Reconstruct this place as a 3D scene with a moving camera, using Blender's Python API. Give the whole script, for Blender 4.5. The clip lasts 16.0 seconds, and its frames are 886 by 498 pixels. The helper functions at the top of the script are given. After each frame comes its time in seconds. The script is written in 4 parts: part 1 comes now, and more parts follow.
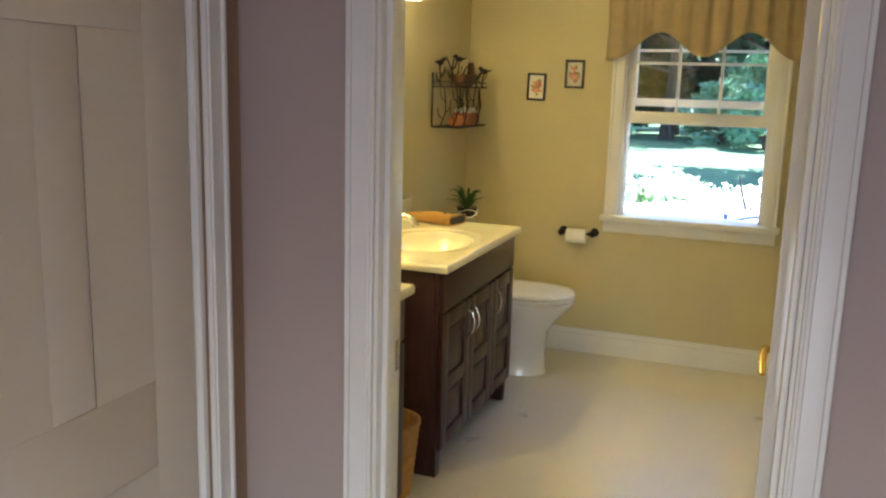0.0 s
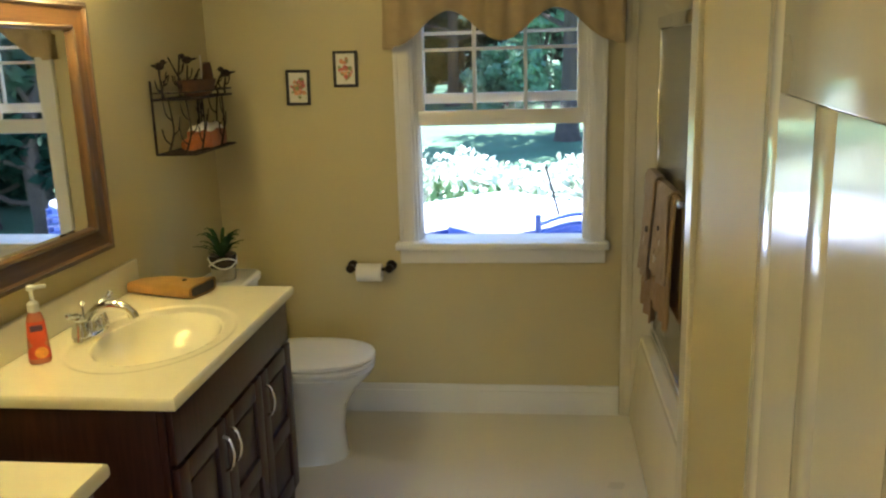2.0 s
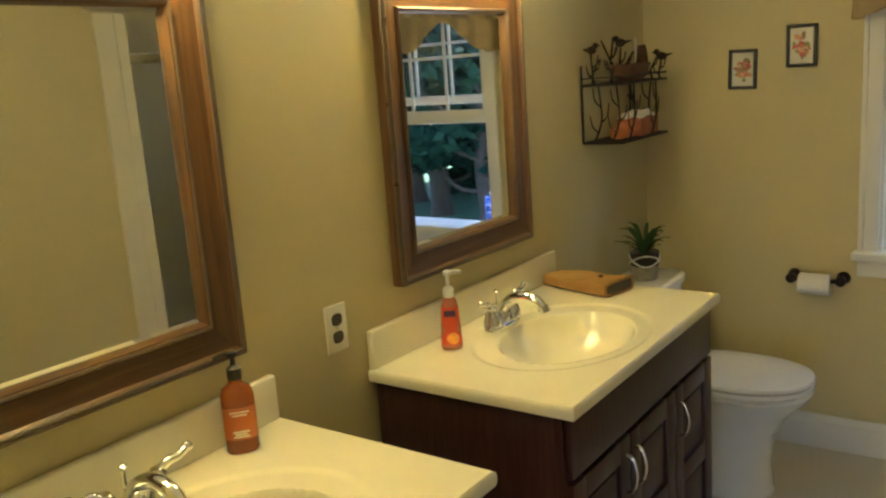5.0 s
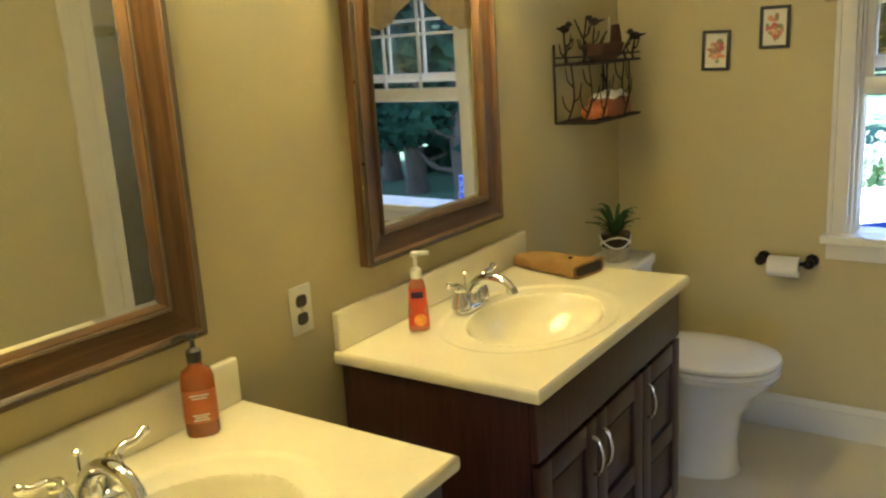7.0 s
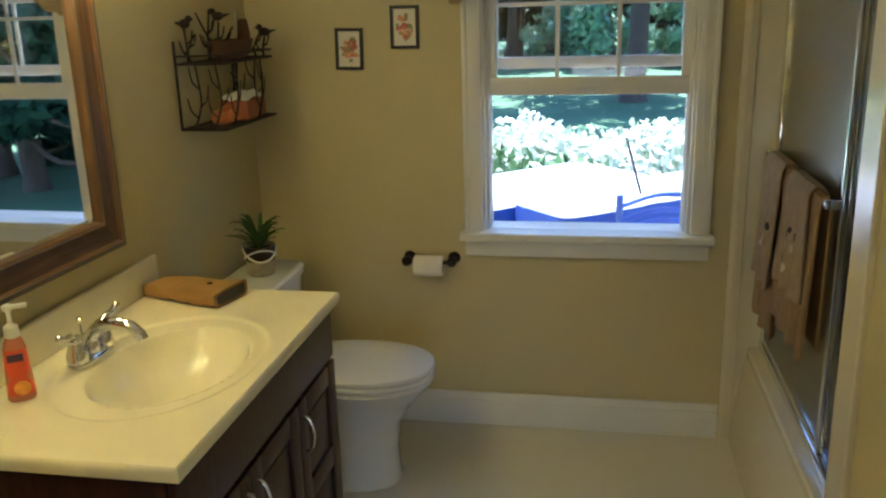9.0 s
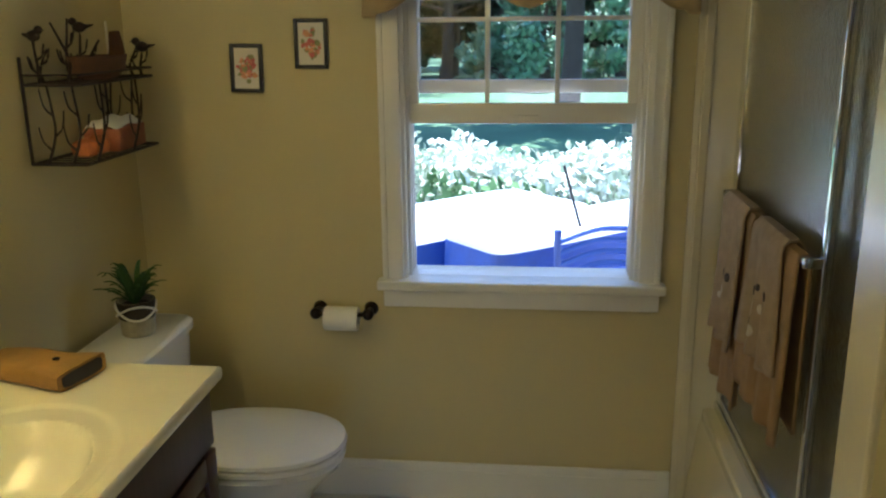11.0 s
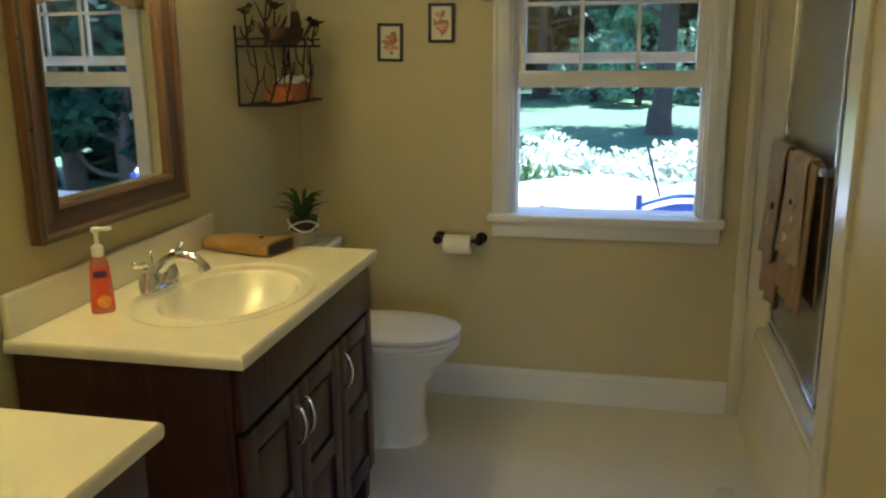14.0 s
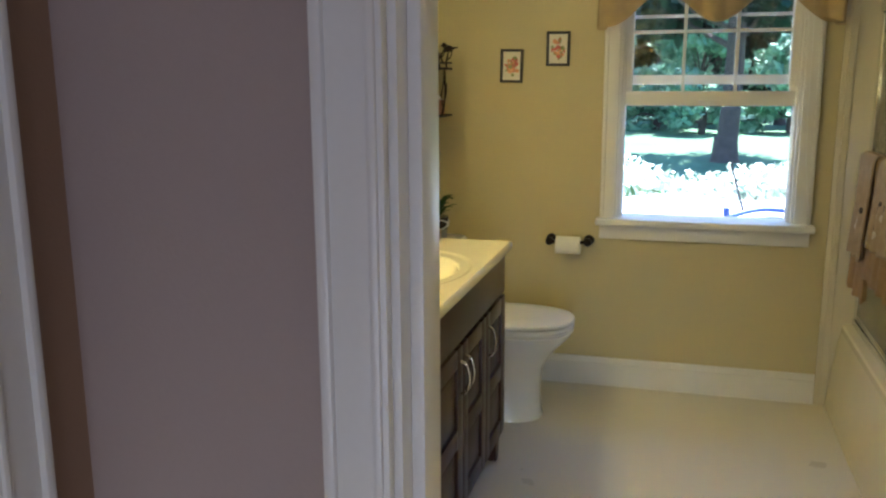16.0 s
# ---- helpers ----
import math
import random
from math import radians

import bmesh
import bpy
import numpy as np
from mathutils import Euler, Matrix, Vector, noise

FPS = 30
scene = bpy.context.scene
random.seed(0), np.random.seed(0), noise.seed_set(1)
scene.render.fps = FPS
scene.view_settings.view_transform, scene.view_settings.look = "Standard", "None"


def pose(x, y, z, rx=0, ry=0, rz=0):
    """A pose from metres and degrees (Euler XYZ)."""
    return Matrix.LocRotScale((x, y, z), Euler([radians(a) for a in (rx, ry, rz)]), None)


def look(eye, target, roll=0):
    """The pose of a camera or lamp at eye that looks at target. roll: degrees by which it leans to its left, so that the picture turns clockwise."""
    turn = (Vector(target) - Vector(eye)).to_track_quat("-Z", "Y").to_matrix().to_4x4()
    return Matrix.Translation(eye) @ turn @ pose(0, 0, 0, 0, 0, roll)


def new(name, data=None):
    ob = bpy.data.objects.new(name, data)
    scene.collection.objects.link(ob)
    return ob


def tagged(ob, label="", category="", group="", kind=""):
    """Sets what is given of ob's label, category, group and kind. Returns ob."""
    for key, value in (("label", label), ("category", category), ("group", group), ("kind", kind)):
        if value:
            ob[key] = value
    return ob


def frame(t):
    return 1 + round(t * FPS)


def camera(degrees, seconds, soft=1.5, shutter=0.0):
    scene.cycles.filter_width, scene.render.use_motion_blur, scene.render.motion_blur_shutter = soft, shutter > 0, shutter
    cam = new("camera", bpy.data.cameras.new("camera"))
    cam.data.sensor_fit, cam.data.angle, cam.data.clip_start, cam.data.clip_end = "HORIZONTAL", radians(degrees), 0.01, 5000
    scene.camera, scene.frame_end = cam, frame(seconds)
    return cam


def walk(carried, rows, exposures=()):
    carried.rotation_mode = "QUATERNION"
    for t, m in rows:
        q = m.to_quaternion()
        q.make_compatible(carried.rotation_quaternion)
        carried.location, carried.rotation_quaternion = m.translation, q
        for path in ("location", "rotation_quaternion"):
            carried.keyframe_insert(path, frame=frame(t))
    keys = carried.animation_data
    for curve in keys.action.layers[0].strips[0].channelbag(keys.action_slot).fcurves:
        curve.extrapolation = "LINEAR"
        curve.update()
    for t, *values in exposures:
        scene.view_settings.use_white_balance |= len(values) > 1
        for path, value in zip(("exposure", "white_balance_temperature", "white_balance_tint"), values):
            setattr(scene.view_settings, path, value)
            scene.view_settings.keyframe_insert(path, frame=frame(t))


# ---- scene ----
cam = camera(55.5, 16.0, soft=2.3)
PATH = [
    (0, (1.554, -0.526, 1.451), (0.87, 1.314, 1.066), 1.6),
    (0.5, (1.515, -0.243, 1.519), (1.039, 1.652, 1.091), 0.6),
    (1, (1.474, 0.009, 1.525), (1.137, 1.934, 1.098), -0.6),
    (1.5, (1.425, 0.26, 1.544), (1.164, 2.193, 1.104), -1.3),
    (2, (1.389, 0.49, 1.571), (1.162, 2.424, 1.119), -1.7),
    (2.5, (1.392, 0.671, 1.618), (1.129, 2.595, 1.137), -1.5),
    (3, (1.349, 0.829, 1.61), (1.001, 2.736, 1.118), -1.9),
    (3.5, (1.343, 0.821, 1.621), (0.82, 2.686, 1.121), -2.8),
    (4, (1.353, 0.784, 1.539), (0.592, 2.58, 1.096), -3.6),
    (4.5, (1.341, 0.76, 1.544), (0.364, 2.449, 1.104), -3.7),
    (5, (1.324, 0.739, 1.52), (0.171, 2.321, 1.109), -4.2),
    (7.5, (1.33, 0.779, 1.52), (0.278, 2.407, 1.023), -2.5),
    (8, (1.338, 0.791, 1.565), (0.529, 2.541, 1.03), -2.0),
    (8.5, (1.272, 0.896, 1.562), (0.726, 2.742, 1.022), -1.4),
    (9, (1.262, 1.006, 1.573), (0.911, 2.898, 1.028), -1.6),
    (9.5, (1.279, 1.182, 1.624), (1.034, 3.084, 1.058), -0.6),
    (12, (1.249, 1.445, 1.537), (1.047, 3.377, 1.058), -0.6),
    (12.5, (1.314, 1.217, 1.556), (1.008, 3.133, 1.073), -0.4),
    (13, (1.244, 1.017, 1.511), (0.93, 2.936, 1.043), -0.5),
    (13.5, (1.229, 0.874, 1.428), (0.875, 2.794, 0.996), -0.4),
    (14, (1.296, 0.721, 1.422), (0.886, 2.624, 0.96), -0.5),
    (14.5, (1.244, 0.572, 1.386), (0.866, 2.482, 0.936), -0.6),
    (15, (1.168, 0.400, 1.37), (0.837, 2.320, 0.922), -0.3),
    (15.5, (1.122, 0.312, 1.371), (0.772, 2.234, 0.942), -0.4),
    (16, (1.135, 0.232, 1.392), (0.599, 2.118, 0.997), -0.3),
]
walk(cam, [(t, look(eye, target, roll)) for t, eye, target, roll in PATH], [(t, stops, kelvin, 12) for t, stops, kelvin in (
    (0.0, 3.2, 6000), (0.7, 3.15, 5900), (1.5, 2.95, 5700), (2.0, 2.6, 5700), (3.0, 2.3, 5700), (5.0, 2.55, 5650), (7.5, 2.85, 5600),
    (8.2, 2.5, 5500), (9.0, 2.25, 5450), (12.0, 2.1, 5400), (13.5, 2.15, 5400), (15.0, 2.5, 5400), (16.0, 2.8, 5500))])

# ---- world, sun, lights ----
world = bpy.data.worlds.new("sky_world")
scene.world = world
world.use_nodes = True
wn = world.node_tree.nodes
sky = wn.new("ShaderNodeTexSky")
sky.sky_type, sky.sun_disc = "NISHITA", False
sky.sun_elevation, sky.sun_rotation = radians(68), radians(25)
wn["Background"].inputs["Strength"].default_value = 0.135
sky.air_density, sky.dust_density, sky.ozone_density = 1.0, 0.4, 3.0
world.node_tree.links.new(sky.outputs["Color"], wn["Background"].inputs["Color"])

sun = new("sun", bpy.data.lights.new("sun", "SUN"))
sun.data.energy, sun.data.angle, sun.data.color = 5.0, radians(0.6), (1.0, 0.95, 0.87)
SUN_FROM = Vector((math.sin(radians(25)) * math.cos(radians(68)), math.cos(radians(25)) * math.cos(radians(68)), math.sin(radians(68))))
sun.matrix_world = look((0, 0, 30), Vector((0, 0, 30)) - SUN_FROM)

# added area lamp for daylight from behind the walker; set low, clear of pane reflections
hall_fill = new("hall_daylight_fill", bpy.data.lights.new("hall_daylight_fill", "AREA"))
hall_fill.data.shape, hall_fill.data.size, hall_fill.data.size_y = "RECTANGLE", 1.15, 0.90
hall_fill.data.energy, hall_fill.data.color = 1.5, (1.0, 0.93, 0.98)
hall_fill.matrix_world = look((1.6, -1.66, 0.53), (1.6, 0.5, 1.25))


# ---- materials ----
def material(name, color, rough=0.5, metal=0.0, scale=8.0, vary=0.12, fine=120.0, bump=0.15, depth=0.004, coat=0.0, spread=(0.1, 0.1, 0.1)):
    """A surface with cloudy variation, fine grain and slight relief, in object-space metres."""
    m = bpy.data.materials.new(name)
    m.use_nodes = True
    n, l = m.node_tree.nodes, m.node_tree.links
    p = n["Principled BSDF"]
    p.inputs["Roughness"].default_value, p.inputs["Metallic"].default_value = rough, metal
    p.inputs["Coat Weight"].default_value = coat
    p.inputs["Coat Roughness"].default_value = 0.15
    co = n.new("ShaderNodeTexCoord")
    big = n.new("ShaderNodeTexNoise")
    big.inputs["Scale"].default_value, big.inputs["Detail"].default_value = scale, 5
    l.new(co.outputs["Object"], big.inputs["Vector"])
    small = n.new("ShaderNodeTexNoise")
    small.inputs["Scale"].default_value, small.inputs["Detail"].default_value = fine, 3
    l.new(co.outputs["Object"], small.inputs["Vector"])
    add = n.new("ShaderNodeMath")
    add.operation = "MULTIPLY_ADD"
    add.inputs[1].default_value = 0.35
    l.new(small.outputs["Fac"], add.inputs[0])
    l.new(big.outputs["Fac"], add.inputs[2])
    ramp = n.new("ShaderNodeMapRange")
    ramp.inputs["From Min"].default_value, ramp.inputs["From Max"].default_value = 0.35, 1.0
    ramp.inputs["To Min"].default_value, ramp.inputs["To Max"].default_value = 1 - vary, 1 + vary
    l.new(add.outputs[0], ramp.inputs["Value"])
    mul = n.new("ShaderNodeVectorMath")
    mul.operation = "SCALE"
    mul.inputs[0].default_value = color
    l.new(ramp.outputs[0], mul.inputs["Scale"])
    l.new(mul.outputs[0], p.inputs["Base Color"])
    rr = n.new("ShaderNodeMapRange")
    rr.inputs["To Min"].default_value, rr.inputs["To Max"].default_value = max(rough - 0.08, 0.02), min(rough + 0.1, 1)
    l.new(big.outputs["Fac"], rr.inputs["Value"])
    if rough > 0.12:
        l.new(rr.outputs[0], p.inputs["Roughness"])
    if bump:
        b = n.new("ShaderNodeBump")
        b.inputs["Strength"].default_value, b.inputs["Distance"].default_value = bump, depth
        l.new(small.outputs["Fac"], b.inputs["Height"])
        l.new(b.outputs["Normal"], p.inputs["Normal"])
    return m


def wood(name, dark, light, axis=2, rough=0.4, scale=14.0):
    """Stained wood with stretched grain along one axis."""
    m = bpy.data.materials.new(name)
    m.use_nodes = True
    n, l = m.node_tree.nodes, m.node_tree.links
    p = n["Principled BSDF"]
    co = n.new("ShaderNodeTexCoord")
    mp = n.new("ShaderNodeMapping")
    s = [scale * 6] * 3
    s[axis] = scale * 0.4
    mp.inputs["Scale"].default_value = s
    l.new(co.outputs["Object"], mp.inputs["Vector"])
    g = n.new("ShaderNodeTexNoise")
    g.inputs["Scale"].default_value, g.inputs["Detail"].default_value, g.inputs["Distortion"].default_value = 1.0, 6, 0.6
    l.new(mp.outputs[0], g.inputs["Vector"])
    r = n.new("ShaderNodeValToRGB")
    r.color_ramp.elements[0].position, r.color_ramp.elements[0].color = 0.3, (*dark, 1)
    r.color_ramp.elements[1].position, r.color_ramp.elements[1].color = 0.72, (*light, 1)
    l.new(g.outputs["Fac"], r.inputs["Fac"])
    l.new(r.outputs[0], p.inputs["Base Color"])
    p.inputs["Roughness"].default_value = rough
    b = n.new("ShaderNodeBump")
    b.inputs["Strength"].default_value, b.inputs["Distance"].default_value = 0.12, 0.002
    l.new(g.outputs["Fac"], b.inputs["Height"])
    l.new(b.outputs["Normal"], p.inputs["Normal"])
    return m


def foliage(name, a, b, through_light=0.25):
    """Leaves whose green varies from leaf to leaf."""
    m = bpy.data.materials.new(name)
    m.use_nodes = True
    n, l = m.node_tree.nodes, m.node_tree.links
    p = n["Principled BSDF"]
    g = n.new("ShaderNodeNewGeometry")
    r = n.new("ShaderNodeValToRGB")
    r.color_ramp.elements[0].color, r.color_ramp.elements[1].color = (*a, 1), (*b, 1)
    l.new(g.outputs["Random Per Island"], r.inputs["Fac"])
    l.new(r.outputs[0], p.inputs["Base Color"])
    p.inputs["Roughness"].default_value = 0.8
    p.inputs["Specular IOR Level"].default_value = 0.1
    p.inputs["Transmission Weight"].default_value = through_light
    return m


def glass(name, rough=0.0, bump_scale=0.0, ior=1.45, color=(1, 1, 1)):
    m = bpy.data.materials.new(name)
    m.use_nodes = True
    n, l = m.node_tree.nodes, m.node_tree.links
    p = n["Principled BSDF"]
    p.inputs["Base Color"].default_value = (*color, 1)
    p.inputs["Roughness"].default_value, p.inputs["IOR"].default_value, p.inputs["Transmission Weight"].default_value = rough, ior, 1.0
    if bump_scale:
        co, t, b = n.new("ShaderNodeTexCoord"), n.new("ShaderNodeTexNoise"), n.new("ShaderNodeBump")
        t.inputs["Scale"].default_value, t.inputs["Detail"].default_value = bump_scale, 2
        b.inputs["Strength"].default_value, b.inputs["Distance"].default_value = 0.4, 0.003
        l.new(co.outputs["Object"], t.inputs["Vector"])
        l.new(t.outputs["Fac"], b.inputs["Height"])
        l.new(b.outputs["Normal"], p.inputs["Normal"])
    return m


def glow(name, color, strength):
    m = bpy.data.materials.new(name)
    m.use_nodes = True
    p = m.node_tree.nodes["Principled BSDF"]
    p.inputs["Base Color"].default_value = (*color, 1)
    p.inputs["Emission Color"].default_value, p.inputs["Emission Strength"].default_value = (*color, 1), strength
    return m


WALL = material("yellow_tan_wall_paint", (0.55, 0.472, 0.252), 0.5, scale=1.6, vary=0.05, fine=260, bump=0.25, depth=0.0012)
HALL = material("mauve_hall_wall_paint", (0.41, 0.33, 0.295), 0.6, scale=1.6, vary=0.05, fine=260, bump=0.25, depth=0.0012)
# darker and browner than the hall's front wall
HALLTAN = material("tan_brown_hall_wall", (0.33, 0.21, 0.13), 0.6, scale=1.6, vary=0.05, fine=260, bump=0.25, depth=0.0012)
CEIL = material("ceiling_paint", (0.78, 0.77, 0.73), 0.8, scale=2, vary=0.04, fine=90, bump=0.3)
TRIM = material("white_trim_paint", (0.76, 0.74, 0.69), 0.32, scale=5, vary=0.04, fine=160, bump=0.08, depth=0.001)
DOOR = material("white_door_paint", (0.75, 0.72, 0.65), 0.14, scale=4, vary=0.04, fine=140, bump=0.06, depth=0.001, coat=0.5)
# door paint darkened for the closet door, which gets only slanting light
DIM_DOOR = material("dimmed_door_paint", (0.60, 0.53, 0.43), 0.4, scale=4, vary=0.05, fine=140, bump=0.06, depth=0.001)
FLOOR = material("sheet_vinyl_floor", (0.72, 0.68, 0.61), 0.30, scale=2.5, vary=0.03, fine=90, bump=0.06, depth=0.001)
MARBLE = material("cultured_marble", (0.85, 0.805, 0.64), 0.16, scale=9, vary=0.03, fine=70, bump=0.0, coat=0.4)
ESPRESSO = wood("espresso_wood", (0.030, 0.010, 0.008), (0.062, 0.022, 0.017), 2, 0.36)
FRAME = wood("brown_mirror_frame", (0.070, 0.034, 0.014), (0.165, 0.085, 0.034), 2, 0.35, 10)
FRAME_H = wood("brown_mirror_frame_rail", (0.070, 0.034, 0.014), (0.165, 0.085, 0.034), 1, 0.35, 10)
BEAD = material("dark_bronze_bead", (0.17, 0.13, 0.10), 0.3, 0.6, scale=30, vary=0.08)
SILVER = material("mirror_silver", (0.90, 0.92, 0.91), 0.02, 1.0, vary=0.01, bump=0)
CHROME = material("chrome", (0.78, 0.79, 0.80), 0.07, 1.0, vary=0.02, bump=0)
NICKEL = material("satin_nickel", (0.62, 0.58, 0.52), 0.25, 1.0, vary=0.06, bump=0)
BRASS = material("polished_brass", (0.80, 0.58, 0.22), 0.14, 1.0, vary=0.06, bump=0)
IRON = material("black_brown_iron", (0.030, 0.020, 0.016), 0.55, 0.6, scale=40, vary=0.35, fine=300, bump=0.3)
BRONZE = material("oil_rubbed_bronze", (0.022, 0.016, 0.013), 0.35, 0.7, scale=40, vary=0.3)
CERAMIC = material("white_vitreous_china", (0.80, 0.80, 0.79), 0.09, scale=4, vary=0.02, bump=0, coat=0.5)
TILE = material("white_shower_tile", (0.68, 0.62, 0.46), 0.22, scale=6, vary=0.04, fine=80, bump=0.05)
TUBMAT = material("cream_tub_enamel", (0.74, 0.67, 0.47), 0.15, scale=4, vary=0.03, bump=0, coat=0.3)
GLASS = glass("window_glass")
PEBBLE = glass("obscure_shower_glass", 0.16, 120.0, color=(0.95, 0.96, 0.95))
CLOTH = material("tan_valance_cloth", (0.42, 0.32, 0.17), 0.85, scale=20, vary=0.12, fine=700, bump=0.5, depth=0.002)
TOWEL = material("brown_terry_towel", (0.36, 0.225, 0.105), 0.95, scale=30, vary=0.18, fine=500, bump=0.9, depth=0.004)
TOWEL2 = material("taupe_towel_panel", (0.40, 0.295, 0.195), 0.95, scale=30, vary=0.2, fine=500, bump=0.9, depth=0.004)
THREAD = material("dark_embroidery", (0.05, 0.035, 0.03), 0.8)
THREAD2 = material("pale_embroidery", (0.60, 0.52, 0.42), 0.8)
PAPER = material("white_tissue_paper", (0.82, 0.80, 0.76), 0.9, scale=25, vary=0.04, fine=300, bump=0.4)
PLATE = material("ivory_plate_plastic", (0.78, 0.75, 0.66), 0.3, vary=0.02, bump=0)
DARKPL = material("dark_brown_plastic", (0.025, 0.016, 0.012), 0.35, vary=0.05, bump=0)
BLACK = material("black_plastic", (0.015, 0.014, 0.014), 0.35, vary=0.05, bump=0)
WHITEPL = material("white_plastic", (0.80, 0.80, 0.78), 0.3, vary=0.02, bump=0)
SOAP = material("clear_pink_soap_bottle", (0.62, 0.22, 0.12), 0.15, vary=0.08, bump=0, coat=0.5)
SOAPLABEL = material("orange_red_label", (0.72, 0.09, 0.03), 0.4, scale=25, vary=0.15, bump=0)
ORANGE = material("orange_slice_print", (0.85, 0.36, 0.05), 0.4, scale=60, vary=0.2, bump=0)
PURPLE = material("dark_purple_print", (0.10, 0.04, 0.10), 0.4, bump=0)
AMBER = material("amber_lotion_bottle", (0.30, 0.075, 0.010), 0.12, scale=10, vary=0.12, bump=0, coat=0.6)
AMBERLBL = material("burnt_orange_label", (0.50, 0.13, 0.02), 0.45, bump=0)
LEATHER = material("tan_folded_leather", (0.36, 0.20, 0.052), 0.6, scale=22, vary=0.22, fine=160, bump=0.5, depth=0.004)
TWIG = material("brown_woven_twig", (0.105, 0.046, 0.020), 0.75, scale=40, vary=0.4, fine=200, bump=0.8)
BOXMAT = material("terracotta_tissue_box", (0.34, 0.105, 0.042), 0.6, scale=30, vary=0.25, fine=150, bump=0.1)
PUMPKIN = material("orange_ornament", (0.46, 0.135, 0.030), 0.5, scale=25, vary=0.2)
POT = material("woven_green_grey_pot", (0.30, 0.27, 0.19), 0.8, scale=40, vary=0.25, fine=260, bump=0.7, depth=0.004)
LEAF = foliage("dark_green_houseplant_leaf", (0.020, 0.055, 0.015), (0.07, 0.14, 0.04), 0.05)
SOIL = material("dark_soil", (0.03, 0.02, 0.012), 0.95, vary=0.4, bump=1.0)
RIBBON = material("pale_ribbon", (0.72, 0.70, 0.62), 0.5)
MAT = material("cream_picture_mat", (0.76, 0.72, 0.62), 0.7, vary=0.03)
PINK = material("rose_print", (0.60, 0.16, 0.14), 0.7, scale=90, vary=0.4, bump=0)
PINK2 = material("peach_print", (0.70, 0.34, 0.18), 0.7, scale=90, vary=0.4, bump=0)
SAGE = material("sage_print", (0.30, 0.32, 0.14), 0.7, scale=90, vary=0.4, bump=0)
GREYPRINT = material("grey_green_art_print", (0.36, 0.37, 0.30), 0.6, scale=7, vary=0.5, bump=0)
WICKER = material("tan_wicker", (0.50, 0.28, 0.085), 0.7, scale=40, vary=0.3, fine=220, bump=0.6)
SHADE = glow("lit_frosted_glass", (1.0, 0.84, 0.385), 5.0)
GRASS = material("lawn_grass", (0.075, 0.165, 0.085), 0.85, scale=0.7, vary=0.35, fine=30, bump=0.8, depth=0.05)
BARK = material("grey_brown_bark", (0.075, 0.060, 0.050), 0.9, scale=5, vary=0.35, fine=30, bump=1.0, depth=0.03)
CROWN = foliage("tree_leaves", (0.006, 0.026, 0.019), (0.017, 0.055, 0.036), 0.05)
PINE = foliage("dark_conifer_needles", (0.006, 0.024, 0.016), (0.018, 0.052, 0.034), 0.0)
# near-white leaf colours hold the glare of full sun
HEDGE = foliage("shrub_leaves_sun_glare", (0.42, 0.52, 0.36), (0.80, 0.82, 0.76), 0.1)
# brighter than the tree greens: sunlight is put into this leaf colour
SUNLEAF = foliage("bush_leaves_sun_in_colour", (0.10, 0.24, 0.15), (0.24, 0.40, 0.28), 0.2)
HEDGE2 = foliage("green_shrub_leaves", (0.05, 0.13, 0.04), (0.12, 0.22, 0.09))
# patio tones: blue shade in the side and chair colours, sunlight in the cover's
SHADED_SIDE = material("woven_side_blue_shade", (0.012, 0.050, 0.30), 0.6, scale=14, vary=0.25, fine=60, bump=0.6, depth=0.004)
COVER = material("patio_cover_sunlit_tone", (0.48, 0.52, 0.60), 0.5, scale=3, vary=0.05, fine=60, bump=0.1)
CHAIRMAT = material("resin_chair_blue_shade", (0.016, 0.055, 0.30), 0.4, vary=0.05)
PAVING = material("pale_patio_stone", (0.50, 0.48, 0.45), 0.85, scale=3, vary=0.15, fine=60, bump=0.4)
SIDING = material("pale_house_siding", (0.62, 0.63, 0.62), 0.6, vary=0.06)
ROOFING = material("grey_shingle_roof", (0.16, 0.15, 0.15), 0.9, scale=10, vary=0.25)
ASPHALT = material("pale_road_asphalt", (0.22, 0.22, 0.22), 0.9, vary=0.15)


# ---- mesh helpers ----
def box(bm, lo, hi, bevel=0.0, seg=2):
    """An axis-aligned block from corner to corner, with its edges rounded."""
    c = [(a + b) / 2 for a, b in zip(lo, hi)]
    s = [abs(b - a) for a, b in zip(lo, hi)]
    r = bmesh.ops.create_cube(bm, size=1, matrix=Matrix.Translation(c) @ Matrix.Diagonal((*s, 1)))
    if bevel:
        e = list({e for v in r["verts"] for e in v.link_edges})
        bmesh.ops.bevel(bm, geom=e, offset=min(bevel, min(s) * 0.45), segments=seg, affect="EDGES", profile=0.5)
    return bm


def blk(lo, hi, bevel=0.0, seg=2):
    return box(bmesh.new(), lo, hi, bevel, seg)


def loft(bm, rings, cap=True, closed=True):
    """A skin over rings of points (equal counts)."""
    rows = [[bm.verts.new(p) for p in ring] for ring in rings]
    n = len(rows[0])
    for a, b in zip(rows, rows[1:]):
        for i in range(n if closed else n - 1):
            bm.faces.new((a[i], a[(i + 1) % n], b[(i + 1) % n], b[i]))
    if cap:
        bm.faces.new(list(reversed(rows[0])))
        bm.faces.new(rows[-1])
    return bm


